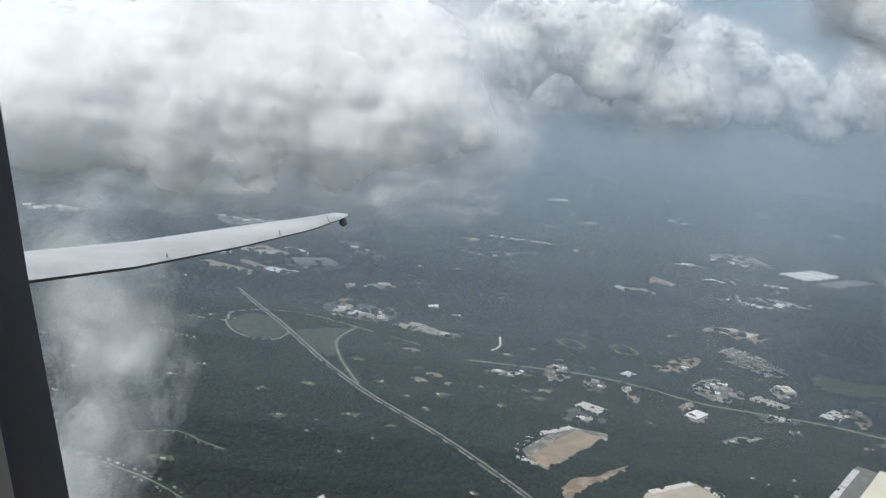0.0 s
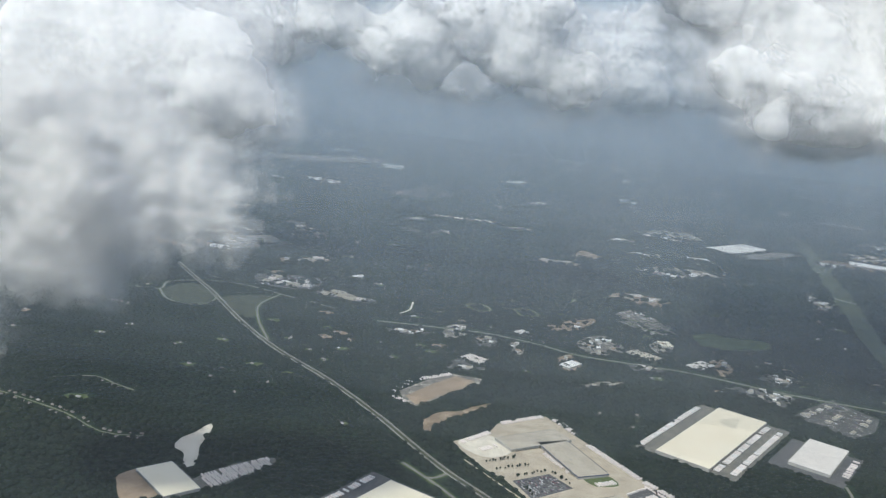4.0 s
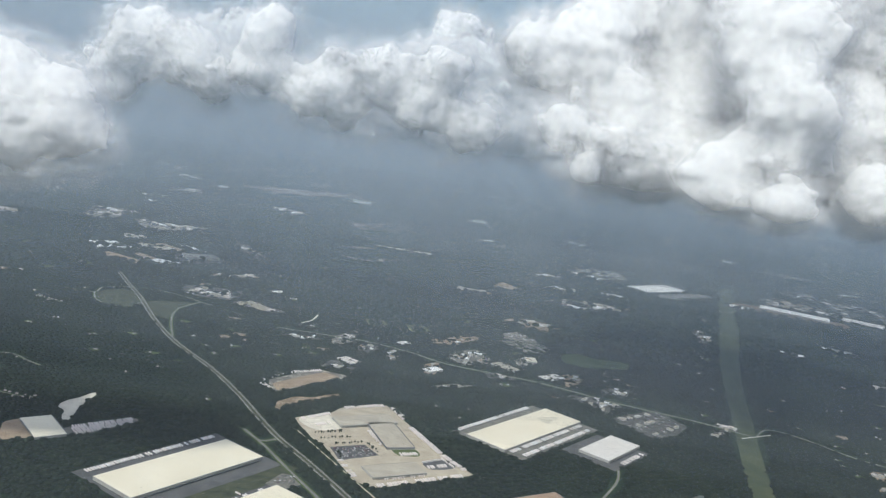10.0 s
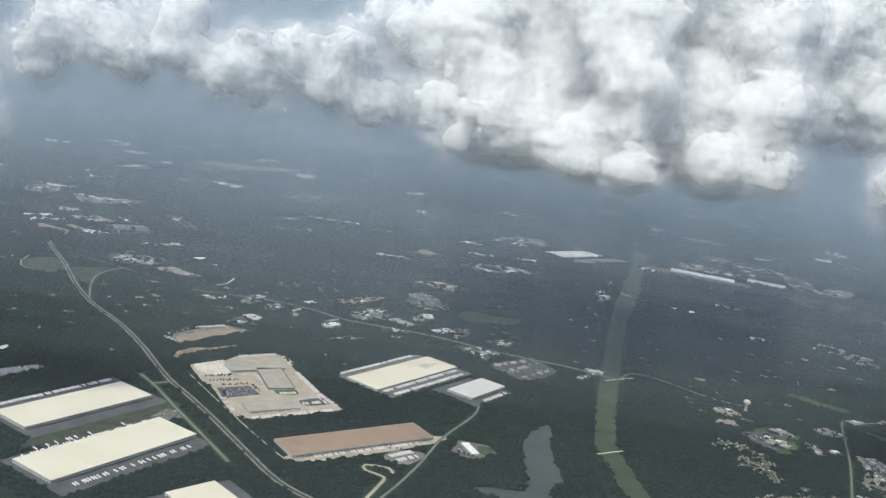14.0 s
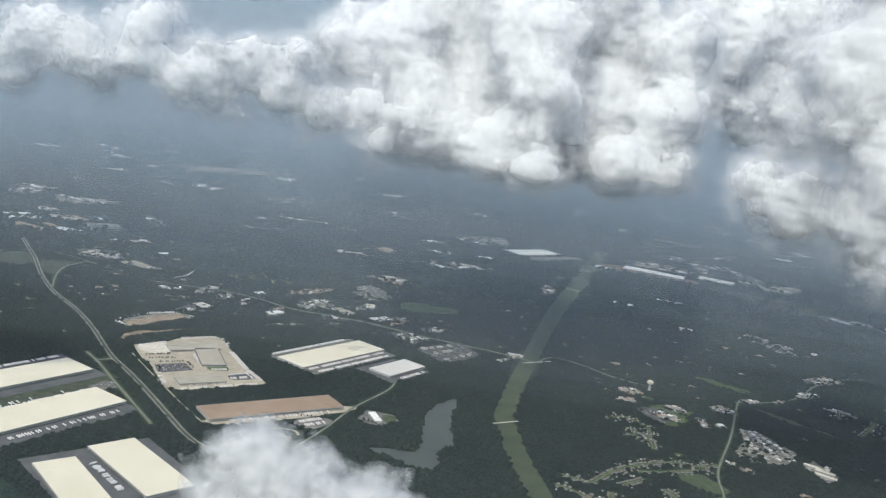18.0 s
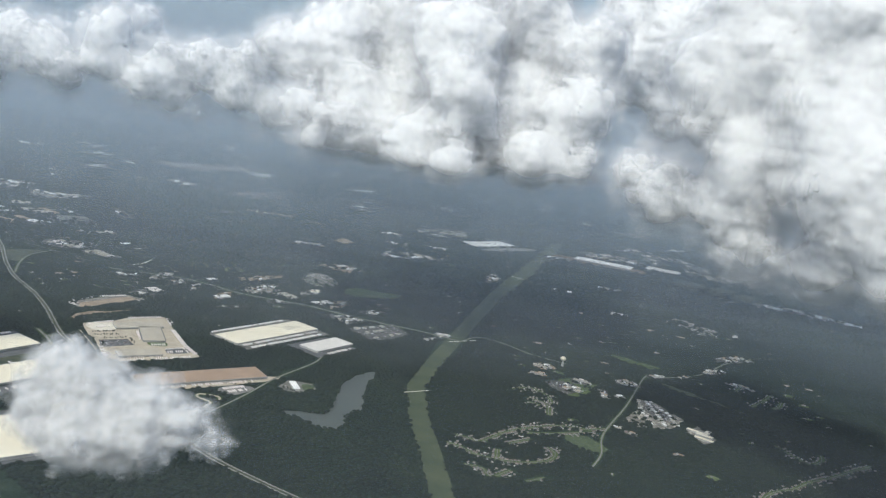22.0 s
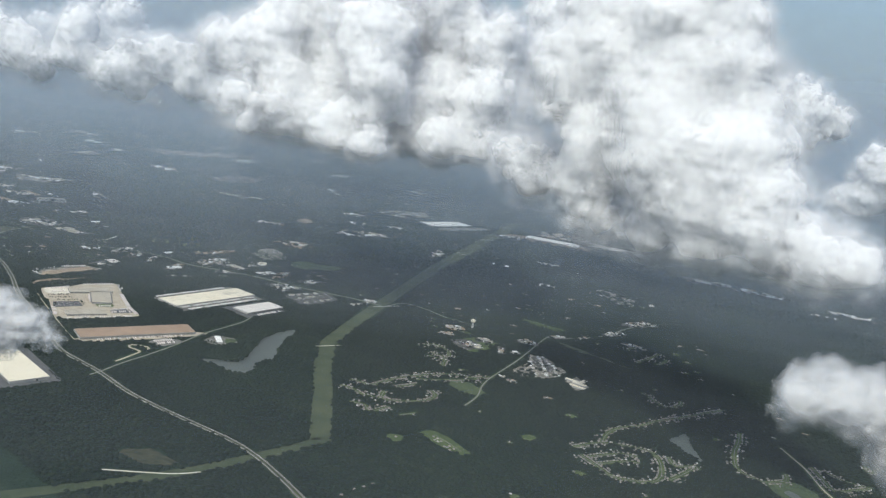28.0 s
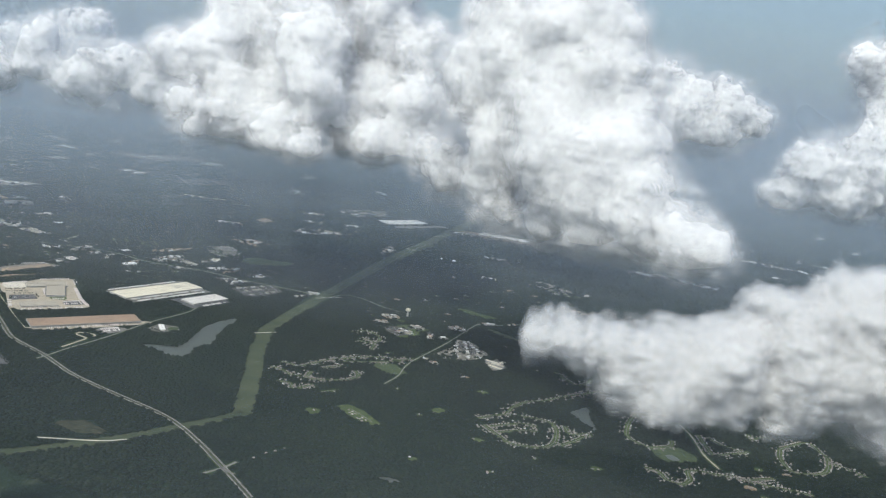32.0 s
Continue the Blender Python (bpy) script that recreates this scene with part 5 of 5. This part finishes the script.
def hamlets():
    """Scattered homes, sheds and small lawns among the woods, too many to count."""
    rnd = random.Random(31)
    homes, lawns, pads = [], bmesh.new(), bmesh.new()
    for zone, number in ((((-60, 720), (640, 1000)), 70), (((640, 560), (1180, 1000)), 75), (((-380, 560), (60, 1000)), 45), (((640, 60), (1400, 560)), 55), (((-500, 1000), (1700, 1500)), 130)):
        for k in range(number):
            x, y = rnd.uniform(zone[0][0], zone[1][0]), rnd.uniform(zone[0][1], zone[1][1])
            i, j = int((x - MX) / MC), int((y - MY) / MC)
            if CLEAR[i - 4:i + 5, j - 4:j + 5].any():
                continue
            r = rnd.uniform(4, 9) * (1.5 if y > 1000 else 1.0)
            ring = [Vector((x + r * rnd.uniform(0.6, 1.3) * math.cos(a), y + r * rnd.uniform(0.5, 1.0) * math.sin(a), 0)) for a in np.linspace(0, 2 * math.pi, 9)[:-1]]
            slab(lawns if rnd.random() < 0.75 else pads, ring, 0.12)
            clear_outline(ring, 1.5)
            for s in range(rnd.choice((1, 1, 2, 3))):
                homes.append((0, x + rnd.uniform(-0.6, 0.6) * r, y + rnd.uniform(-0.45, 0.45) * r, rnd.uniform(0, 180)))
    tagged(part("garden_plots", lawns, MEADOW), "small green plots scattered in the woods", "gardens", kind="stuff")
    tagged(part("bare_plots", pads, YARD_TAN), "small bare plots scattered in the woods", "yards", kind="stuff")
    far_homes(homes)


hamlets()


def far_town():
    """Roofs and lots so far off that nobody could count them."""
    rnd = random.Random(77)
    roofs, lots = bmesh.new(), bmesh.new()
    for k in range(70):
        x, y, tn = rnd.uniform(-900, 2300), rnd.uniform(1750, 3700), rnd.uniform(-35, 35)
        slab(lots, oblong(x, y, rnd.uniform(30, 80), rnd.uniform(10, 30), tn), 0.13)
        for i in range(rnd.choice((1, 2, 2, 3))):
            box(roofs, x + rnd.uniform(-30, 30), y + rnd.uniform(-20, 20), 0.2, rnd.uniform(8, 30), rnd.uniform(6, 14), 4, tn)
    tagged(part("distant_buildings", roofs, METAL_ROOF), "scattered pale roofs far off in the haze", "buildings", kind="stuff")
    tagged(part("distant_lots", lots, OLD_ASPHALT), "scattered pale lots far off in the haze", "yards", kind="stuff")


far_town()


def water_tower():
    ob = thing("water_tower", pose(781, 655, 0), "white bulbous water tower on a slim stem", "water tower")
    bm = bmesh.new()
    bmesh.ops.create_uvsphere(bm, u_segments=20, v_segments=12, radius=4.2, matrix=pose(0, 0, 11) @ Matrix.Diagonal((1, 1, 0.75, 1)))
    tank = part("tank", bm, MEMBRANE, ob)
    for f in tank.data.polygons:
        f.use_smooth = True
    bm = bmesh.new()
    bmesh.ops.create_cone(bm, cap_ends=True, segments=16, radius1=2.0, radius2=0.9, depth=9, matrix=pose(0, 0, 4.5))
    part("stem", bm, METAL_ROOF, ob)
    clear_line([(781, 655), (782, 655)], 7)


water_tower()


# ---- trees ----
for pts, seed in overgrow_later:
    overgrow(pts, 0.12, seed)
ICO_V = np.array([(0, 0, 1), *[(0.894 * math.cos(a), 0.894 * math.sin(a), 0.447) for a in np.arange(5) * 2 * math.pi / 5], *[(0.894 * math.cos(a), 0.894 * math.sin(a), -0.447) for a in (np.arange(5) + 0.5) * 2 * math.pi / 5], (0, 0, -1)])
ICO_F = np.array([(0, 1 + i, 1 + (i + 1) % 5) for i in range(5)] + [(1 + i, 6 + i, 1 + (i + 1) % 5) for i in range(5)] + [(6 + i, 6 + (i + 1) % 5, 1 + (i + 1) % 5) for i in range(5)] + [(11, 6 + (i + 1) % 5, 6 + i) for i in range(5)])


def woods(name, box_xy, gap, size, floor_of, label, seed, keep=1.0):
    """Crowns of a broadleaf wood on all land that is not cleared."""
    rng = np.random.default_rng(seed)
    (x0, y0), (x1, y1) = box_xy
    gx, gy = np.meshgrid(np.arange(x0, x1, gap), np.arange(y0, y1, gap), indexing="ij")
    p = np.stack([gx.ravel(), gy.ravel()], 1) + rng.uniform(-0.48, 0.48, (gx.size, 2)) * gap
    i, j = ((p[:, 0] - MX) / MC).astype(int), ((p[:, 1] - MY) / MC).astype(int)
    ok = (i >= 0) & (j >= 0) & (i < CLEAR.shape[0]) & (j < CLEAR.shape[1])
    free = np.ones(len(p), bool)
    free[ok] = ~CLEAR[i[ok], j[ok]]
    free &= (p[:, 1] > np.interp(p[:, 0], *floor_of)) & (rng.random(len(p)) < keep)
    p = p[free]
    n = len(p)
    r = size * rng.uniform(0.65, 1.25, n)
    tall = rng.uniform(0.8, 1.15, n)
    v = ICO_V[None] * (r[:, None, None] * rng.uniform(0.82, 1.15, (n, 12, 1)))
    v[:, :, 2] = v[:, :, 2] * tall[:, None] * 0.55 + (r * tall * 0.45)[:, None]
    v[:, :, :2] += p[:, None, :]
    f = (ICO_F[None] + 12 * np.arange(n)[:, None, None]).reshape(-1, 3)
    return tagged(grid_mesh(name, v.reshape(-1, 3), f, LEAVES, True), label, "woods", kind="stuff")


FRONT = ([-700, -250, 0, 130, 260, 450, 650, 1000, 1500, 2000], [480, 440, 310, 210, 110, -60, -130, -60, 60, 300])
woods("woodland", ((-420, -140), (1500, 1000)), 4.2, 2.7, FRONT, "dense dark green broadleaf woodland canopy", 11)
woods("far_woodland", ((-740, 1000), (1940, 2150)), 10.0, 5.6, FRONT, "distant dark green woodland canopy", 12)
woods("far_woodland", ((1500, -100), (1940, 1000)), 9.0, 5.0, FRONT, "dark green woodland canopy at the edge of housing", 13)


def tree_model():
    ob = thing("tree", Matrix(), "round dark green yard tree", "tree", "yard trees")
    bm = bmesh.new()
    bmesh.ops.create_cone(bm, cap_ends=True, segments=6, radius1=0.2, radius2=0.09, depth=1.8, matrix=pose(0, 0, 0.9))
    for k in range(4):
        bmesh.ops.create_cone(bm, cap_ends=True, segments=4, radius1=0.08, radius2=0.03, depth=1.1, matrix=pose(0, 0, 1.5, 0, 0, k * 90) @ pose(0.25, 0, 0.3, 0, 40, 0))
    part("trunk", bm, BARK, ob)
    rng = np.random.default_rng(5)
    vs, fs = [], []
    for k in range(46):
        c = rng.normal(0, 0.55, 3) + (0, 0, 2.4)
        vs.append(ICO_V * rng.uniform(0.25, 0.5) * rng.uniform(0.7, 1.2, (12, 1)) + c)
        fs.append(ICO_F + 12 * k)
    crown = grid_mesh("crown", np.concatenate(vs), np.concatenate(fs), LEAVES, False)
    crown.parent = ob
    return ob


TREE = tree_model()
rows_of_trees = []
for a, b, n in (((166, 520), (190, 534), 10), ((172, 508), (200, 524), 9), ((186, 500), (212, 516), 9), ((213, 516), (228, 496), 5), ((190, 486), (198, 472), 4), ((278, 212), (308, 190), 5), ((296, 232), (320, 205), 9), ((100, 484), (136, 456), 10), ((362, 398), (398, 400), 8), ((428, 444), (456, 438), 12), ((424, 412), (440, 402), 7), ((420, 414), (427, 438), 8)):
    for i in range(n):
        q = Vector(a).lerp(Vector(b), (i + 0.5) / n)
        rows_of_trees.append(q)
rnd = random.Random(4)
for q in rows_of_trees:
    s = rnd.uniform(0.5, 0.85)
    copy_thing(TREE, pose(q.x + rnd.uniform(-1, 1), q.y + rnd.uniform(-1, 1), 0.2, 0, 0, rnd.uniform(0, 360)) @ Matrix.Diagonal((s, s, s, 1)))
TREE.matrix_basis = pose(221, 504, 0.2)


# ---- haze, imitated by added tinted sheets: thin flat ones low over the land, and upright veils into the distance ----
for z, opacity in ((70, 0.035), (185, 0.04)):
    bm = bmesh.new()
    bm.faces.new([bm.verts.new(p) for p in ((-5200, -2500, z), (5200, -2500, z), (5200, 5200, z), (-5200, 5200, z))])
    tagged(part("haze_sheet", bm, veil_paint("low_haze", opacity, 900)), "thin flat see-through sheet imitating blue-grey summer haze", "haze", kind="stuff")
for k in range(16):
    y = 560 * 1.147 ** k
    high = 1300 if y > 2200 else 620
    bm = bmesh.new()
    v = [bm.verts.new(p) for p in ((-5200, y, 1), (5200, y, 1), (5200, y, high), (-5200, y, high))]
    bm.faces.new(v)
    tagged(part("haze_veil", bm, veil_paint("summer_haze", min(0.9, 0.048 * 1.15 ** k), high - 20)), "thin upright see-through sheet imitating blue-grey summer haze over the woods", "haze", kind="stuff")


# ---- clouds ----
def lattice_noise(p, seed):
    """Smooth value noise on an array of points."""
    table = np.random.default_rng(seed).random((32, 32, 32), dtype=np.float32)
    i = np.floor(p).astype(np.int32)
    t = (p - i).astype(np.float32)
    t = t * t * (3 - 2 * t)
    out = 0
    for a in (0, 1):
        for b in (0, 1):
            for c in (0, 1):
                w = (t[..., 0] if a else 1 - t[..., 0]) * (t[..., 1] if b else 1 - t[..., 1]) * (t[..., 2] if c else 1 - t[..., 2])
                out = out + w * table[(i[..., 0] + a) & 31, (i[..., 1] + b) & 31, (i[..., 2] + c) & 31]
    return out


def skin(field, level, origin, h):
    """The surface on which a field passes a level, as vertices and quads."""
    f = field - level
    s = f > 0
    nx, ny, nz = f.shape
    corner = [(a, b, c) for a in (0, 1) for b in (0, 1) for c in (0, 1)]
    at = lambda g, o: g[o[0]:nx - 1 + o[0], o[1]:ny - 1 + o[1], o[2]:nz - 1 + o[2]]
    total = sum(at(s, o).astype(np.int8) for o in corner)
    cells = np.argwhere((total > 0) & (total < 8))
    if not len(cells):
        return np.zeros((0, 3)), np.zeros((0, 4), int)
    ids = np.full((nx - 1, ny - 1, nz - 1), -1, np.int32)
    ids[tuple(cells.T)] = np.arange(len(cells))
    acc, cnt = np.zeros((len(cells), 3)), np.zeros(len(cells))
    for a in corner:
        for ax in range(3):
            if a[ax]:
                continue
            b = list(a)
            b[ax] = 1
            fa, fb = f[tuple((cells + a).T)], f[tuple((cells + b).T)]
            cross = (fa > 0) != (fb > 0)
            t = np.where(cross, fa / np.where(fa == fb, 1, fa - fb), 0)
            pt = np.tile(np.array(a, float), (len(cells), 1))
            pt[:, ax] = t
            acc[cross] += pt[cross]
            cnt[cross] += 1
    verts = origin + h * (cells + acc / cnt[:, None])
    quads = []
    for ax in range(3):
        u, w = (ax + 1) % 3, (ax + 2) % 3
        hi = [slice(1, -1)] * 3
        hi[ax] = slice(0, -1)
        lo = list(hi)
        nxt = [slice(1, -1)] * 3
        nxt[ax] = slice(1, None)
        base = np.argwhere(s[tuple(lo)] != s[tuple(nxt)])
        base = base + np.array([0 if k == ax else 1 for k in range(3)])
        up = s[tuple(base.T)]
        q = []
        for du, dw in ((-1, -1), (0, -1), (0, 0), (-1, 0)):
            o = base.copy()
            o[:, u] += du
            o[:, w] += dw
            q.append(ids[tuple(o.T)])
        q = np.stack(q, 1)
        q[~up] = q[~up][:, ::-1]
        quads.append(q)
    return verts, np.concatenate(quads)


def cloud(lobes, h, rough, base, label, layers, seed, wave=1.0, octaves=4, lift=0.0):
    """A heap of vapour: merged lobes broken up by billows, with a flat base; layers: (outward distance, material)."""
    lob = np.array(lobes, np.float32)
    blend = 0.22 * float(np.median(lob[:, 3]))
    grow = rough * 1.2 + max(d for d, _ in layers) + 2 * h
    lo, hi = (lob[:, :3] - lob[:, 3:]).min(0) - grow, (lob[:, :3] + lob[:, 3:]).max(0) + grow
    lo[2] = max(lo[2], base - 6 * h)
    dims = np.ceil((hi - lo) / h).astype(int) + 1
    p = np.stack(np.meshgrid(*[lo[k] + h * np.arange(dims[k], dtype=np.float32) for k in range(3)], indexing="ij"), -1)
    field = np.full(p.shape[:3], -1e3, np.float32)
    for x, y, z, r in lob:
        field = np.logaddexp(field, (r - np.linalg.norm(p - np.array((x, y, z), np.float32), axis=-1)) / blend)
    field *= blend
    near = np.abs(field) < rough * 3 + max(d for d, _ in layers) + 3 * h
    q = p[near]
    w = np.median(lob[:, 3]) * wave
    bil = sum(a * np.abs(2 * lattice_noise(q / (w * s) + 7.3 * k, seed + k) - 1) for k, (s, a) in enumerate(((1.9, 0.9), (0.9, 0.62), (0.45, 0.44), (0.22, 0.28), (0.11, 0.16))[:octaves]))
    field[near] += rough * (1.5 * bil - 1.35)
    foot = p[:, :, :1].copy()
    foot[..., 2] = 0
    sag = (lattice_noise(foot / (w * 1.3), seed + 9) - 0.5) * 2.6 * rough
    field -= np.maximum(0, base + 4 * h + sag - p[..., 2]) * 0.55
    heart = field - np.maximum(0, base + 4 * h + lift + sag - p[..., 2]) * 0.8     # the dense part ends higher than its ragged foot
    ob = None
    for d, paint in layers:
        v, f = skin(field if ob else heart, -d, lo, h)
        if len(f):
            piece = grid_mesh("cloud" if ob is None else "vapour_fringe", v, f, paint)
            if ob is None:
                ob = tagged(piece, label, "cloud", "cumulus clouds")
            else:
                piece.parent = ob
    return ob


CORE, CORE_FAR = heap_paint("cloud_core", 18, 95), heap_paint("far_cloud_core", 30, 95)
FRINGE = [vapour("cloud_fringe", o, s, c, relief=0.1) for o, s, c in ((0.2, 26, 0.36), (0.2, 24, 0.4), (0.17, 22, 0.43), (0.14, 20, 0.46), (0.1, 18, 0.5), (0.06, 16, 0.5))]
SOFT = [vapour("soft_vapour", o, 17, c, (0.9, 0.905, 0.915), 0.0) for o, c in ((0.34, 0.3), (0.25, 0.35), (0.17, 0.4), (0.1, 0.45))]
WISP = [vapour("torn_vapour", o, 15, c, (0.9, 0.905, 0.91), 0.0) for o, c in ((0.13, 0.4), (0.1, 0.43), (0.08, 0.46), (0.055, 0.5))]
DENSE_WISP = [vapour("bright_vapour", o, 15, c, (0.96, 0.96, 0.96), 0.0) for o, c in ((0.2, 0.38), (0.16, 0.42), (0.12, 0.46), (0.07, 0.5))]
HEAP = [(-2, CORE), (1, FRINGE[0]), (4, FRINGE[1]), (7.5, FRINGE[2]), (11.5, FRINGE[3]), (16, FRINGE[4]), (22, FRINGE[5])]
FAR_HEAP = [(-4, CORE_FAR), (2, FRINGE[1]), (8, FRINGE[2]), (15, FRINGE[3]), (24, FRINGE[5])]


NEAR_CORE = heap_paint("near_cloud_core", 12, 90)


def soft_layers(paints, inner, outer, count):
    """Thin skins from deep inside to the outermost veil, paler outwards."""
    return [(inner + (outer - inner) * k / (count - 1), paints[min(len(paints) - 1, k * len(paints) // count)]) for k in range(count)]

cloud([(819, 388, 281, 38), (782, 422, 295, 27), (870, 339, 277, 44), (883, 330, 342, 58), (930, 286, 469, 61), (892, 327, 432, 60), (878, 344, 486, 64), (970, 237, 426, 49), (941, 270, 386, 68), (955, 251, 321, 67), (1000, 196, 338, 54), (982, 218, 288, 56), (891, 316, 227, 36), (936, 269, 230, 38), (988, 210, 243, 39), (1025, 161, 275, 47), (1059, 111, 262, 30), (1079, 76, 259, 22), (1057, 115, 246, 21), (1030, 155, 314, 28), (963, 247, 484, 39), (848, 368, 398, 59)],
      3.2, 15, 222, "towering white cumulus cloud with a grey base", HEAP, 21, 1.0, 5, 9)
cloud([(383, 674, 265, 22), (420, 722, 269, 34), (472, 759, 281, 47), (533, 673, 277, 40), (583, 622, 263, 30), (649, 768, 277, 48), (687, 658, 275, 40), (753, 657, 274, 29), (785, 691, 265, 16), (369, 706, 315, 31), (433, 756, 332, 54), (519, 805, 345, 65), (589, 671, 344, 54), (680, 756, 361, 66), (747, 694, 353, 48), (326, 741, 381, 37), (389, 791, 401, 60), (482, 843, 430, 78), (572, 720, 427, 64), (682, 820, 458, 77), (758, 743, 434, 57), (417, 828, 479, 61), (542, 806, 507, 71), (665, 796, 531, 63)],
      3.8, 16, 246, "broad bank of heaped white and grey cumulus", HEAP, 22, 1.0, 5, 9)
cloud([(-436, 1991, 329, 59), (-345, 1993, 346, 79), (-249, 1988, 325, 66), (-184, 1989, 335, 40), (-299, 2004, 411, 66), (-417, 2003, 397, 59), (-519, 1997, 359, 66)],
      4.6, 25, 262, "distant bank of white cumulus heads", FAR_HEAP, 23, 0.75, 5, 10)
cloud([(-35, 1983, 318, 53), (44, 1983, 321, 66), (126, 1978, 304, 66), (-2, 1993, 374, 46), (197, 1971, 267, 59), (178, 2000, 421, 79), (271, 1999, 426, 92), (357, 1989, 377, 79), (283, 1980, 323, 79), (413, 1983, 351, 79), (496, 1977, 322, 92), (424, 1966, 261, 59), (342, 1971, 277, 66), (553, 1992, 407, 66), (578, 1973, 305, 66), (224, 2011, 486, 66), (76, 1973, 272, 53)],
      4.6, 25, 230, "distant bank of white cumulus heads", FAR_HEAP, 24, 0.75, 5, 10)
cloud([(401, 2041, 367, 63), (469, 2031, 326, 69), (554, 2036, 361, 75), (638, 2041, 397, 75), (588, 2022, 291, 57), (699, 2025, 317, 69), (769, 2031, 363, 75), (841, 2018, 298, 63), (923, 2025, 346, 75), (964, 2038, 425, 75), (484, 2047, 415, 57), (204, 2054, 417, 69), (276, 2041, 351, 63), (318, 2052, 419, 63)],
      4.6, 23, 230, "distant bank of white cumulus heads", FAR_HEAP, 31, 0.75, 5, 10)
cloud([(-226, 1072, 341, 54), (-155, 1068, 327, 49), (-47, 1068, 338, 44), (29, 1059, 290, 37), (63, 1065, 329, 49), (85, 1056, 279, 29), (141, 1065, 341, 54), (195, 1059, 310, 49), (268, 1054, 286, 41), (217, 1067, 362, 49), (-34, 1075, 384, 39), (-259, 1065, 292, 49), (133, 1052, 258, 14), (227, 1045, 228, 16), (-112, 1064, 304, 39)],
      3.8, 15, 235, "low bank of white cumulus heads fading into haze", FAR_HEAP, 32, 0.75, 5, 10)
cloud([(883, 1031, 436, 66), (939, 1042, 510, 85), (982, 1026, 413, 66), (893, 1050, 560, 75), (1020, 1045, 541, 85), (1045, 1029, 441, 71), (1101, 1019, 383, 52), (953, 1016, 352, 38), (1037, 1017, 365, 42)],
      3.8, 20, 285, "grey-white bank of cumulus behind a tower of cloud", FAR_HEAP, 34, 0.75, 5, 10)
cloud([(1185, 1042, 458, 37), (1243, 1041, 459, 48), (1305, 1033, 422, 58), (1375, 1031, 419, 48), (1436, 1026, 398, 32), (1337, 1020, 357, 63), (1264, 1027, 382, 58)],
      3.8, 18, 330, "distant white cumulus cloud", FAR_HEAP, 25, 0.75, 5, 10)
cloud([(1591, 1168, 249, 57), (1676, 1171, 278, 82), (1758, 1178, 326, 94), (1719, 1162, 234, 57), (1632, 1180, 323, 57), (1769, 1217, 539, 57), (1716, 1221, 558, 44), (1818, 1201, 458, 88), (1866, 1167, 277, 88)],
      4.6, 23, 220, "distant pale cumulus bank", FAR_HEAP, 26, 0.75, 5, 10)
cloud([(16, 336, 252, 13), (-4, 337, 257, 23), (-30, 338, 260, 30), (-59, 339, 261, 34), (-91, 339, 259, 36), (-122, 338, 251, 38), (-151, 339, 249, 40), (-19, 341, 278, 25), (-52, 343, 285, 32), (8, 333, 240, 8), (-14, 333, 237, 12), (-35, 333, 233, 12), (-66, 333, 226, 13), (-97, 333, 225, 17), (23, 334, 247, 6), (2, 340, 275, 17), (-84, 344, 285, 32)],
      1.6, 5.5, 212, "soft grey-white cumulus cloud close by", [(-5, NEAR_CORE), (-2, FRINGE[0]), (0.5, FRINGE[1]), (3, FRINGE[2]), (6, FRINGE[3]), (9, FRINGE[4]), (12, FRINGE[5])], 27, 1.0, 4)
cloud([(46, 4, 268, 5), (51, 5, 271, 6), (52, 4, 265, 6), (57, 4, 269, 8), (60, 4, 263.5, 6), (64.5, 4, 268, 5.5), (55, 4, 259, 5), (69, 4, 266, 4.5), (50, 4, 260, 4), (59, 5, 275, 3.5)],
      0.6, 4.5, 240, "bright torn wisp of white cloud", soft_layers(DENSE_WISP, -4.5, 5.5, 15), 28, 1.2, 5)
cloud([(44, 2, 252, 4.5), (36, 2, 254, 4), (32, 2, 247.5, 5), (42, 2, 246.5, 5), (50, 2, 253, 3.5), (58, 2, 254, 3)],
      0.6, 3.5, 225, "thin grey tatters of low cloud", soft_layers(WISP, -3.5, 4, 8), 35, 1.2, 5)
cloud([(-22, 55, 256, 3), (-21, 55, 252, 3), (-20, 54, 249, 3), (-20, 53, 244, 3), (-21, 53, 241, 3)],
      0.4, 1.6, 225, "thin grey wisp of cloud", soft_layers(WISP, -1.6, 1.8, 6), 33, 1.2, 4)
cloud([(416, -207, 215, 9), (427, -208, 212, 11), (441, -209, 206, 12), (455, -209, 206, 9), (408, -210, 198, 10), (470, -211, 201, 8), (481, -211, 199, 5), (427, -211, 195, 17), (450, -211, 194, 14)],
      1.0, 5, 172, "small soft white puff of low cloud", [(-6, NEAR_CORE)] + soft_layers(SOFT, -4.5, 5.5, 10), 29, 1.0, 4)
cloud([(860, -368, 268, 11), (879, -369, 267, 13), (898, -369, 265, 15), (916, -370, 263, 18), (905, -372, 250, 13), (929, -373, 250, 16), (945, -370, 267, 18), (926, -368, 279, 8), (963, -370, 269, 21), (978, -367, 287, 18), (973, -365, 301, 10), (996, -368, 285, 24), (1019, -366, 298, 22), (1011, -363, 313, 7), (1023, -372, 265, 25), (994, -373, 255, 19), (1039, -370, 279, 30), (965, -374, 249, 13), (1040, -376, 247, 16), (1055, -368, 293, 35), (1048, -375, 251, 21)],
      1.3, 6.5, 226, "ragged soft white low cloud", [(-7, NEAR_CORE)] + soft_layers(SOFT, -5, 5, 10), 30, 1.0, 5)
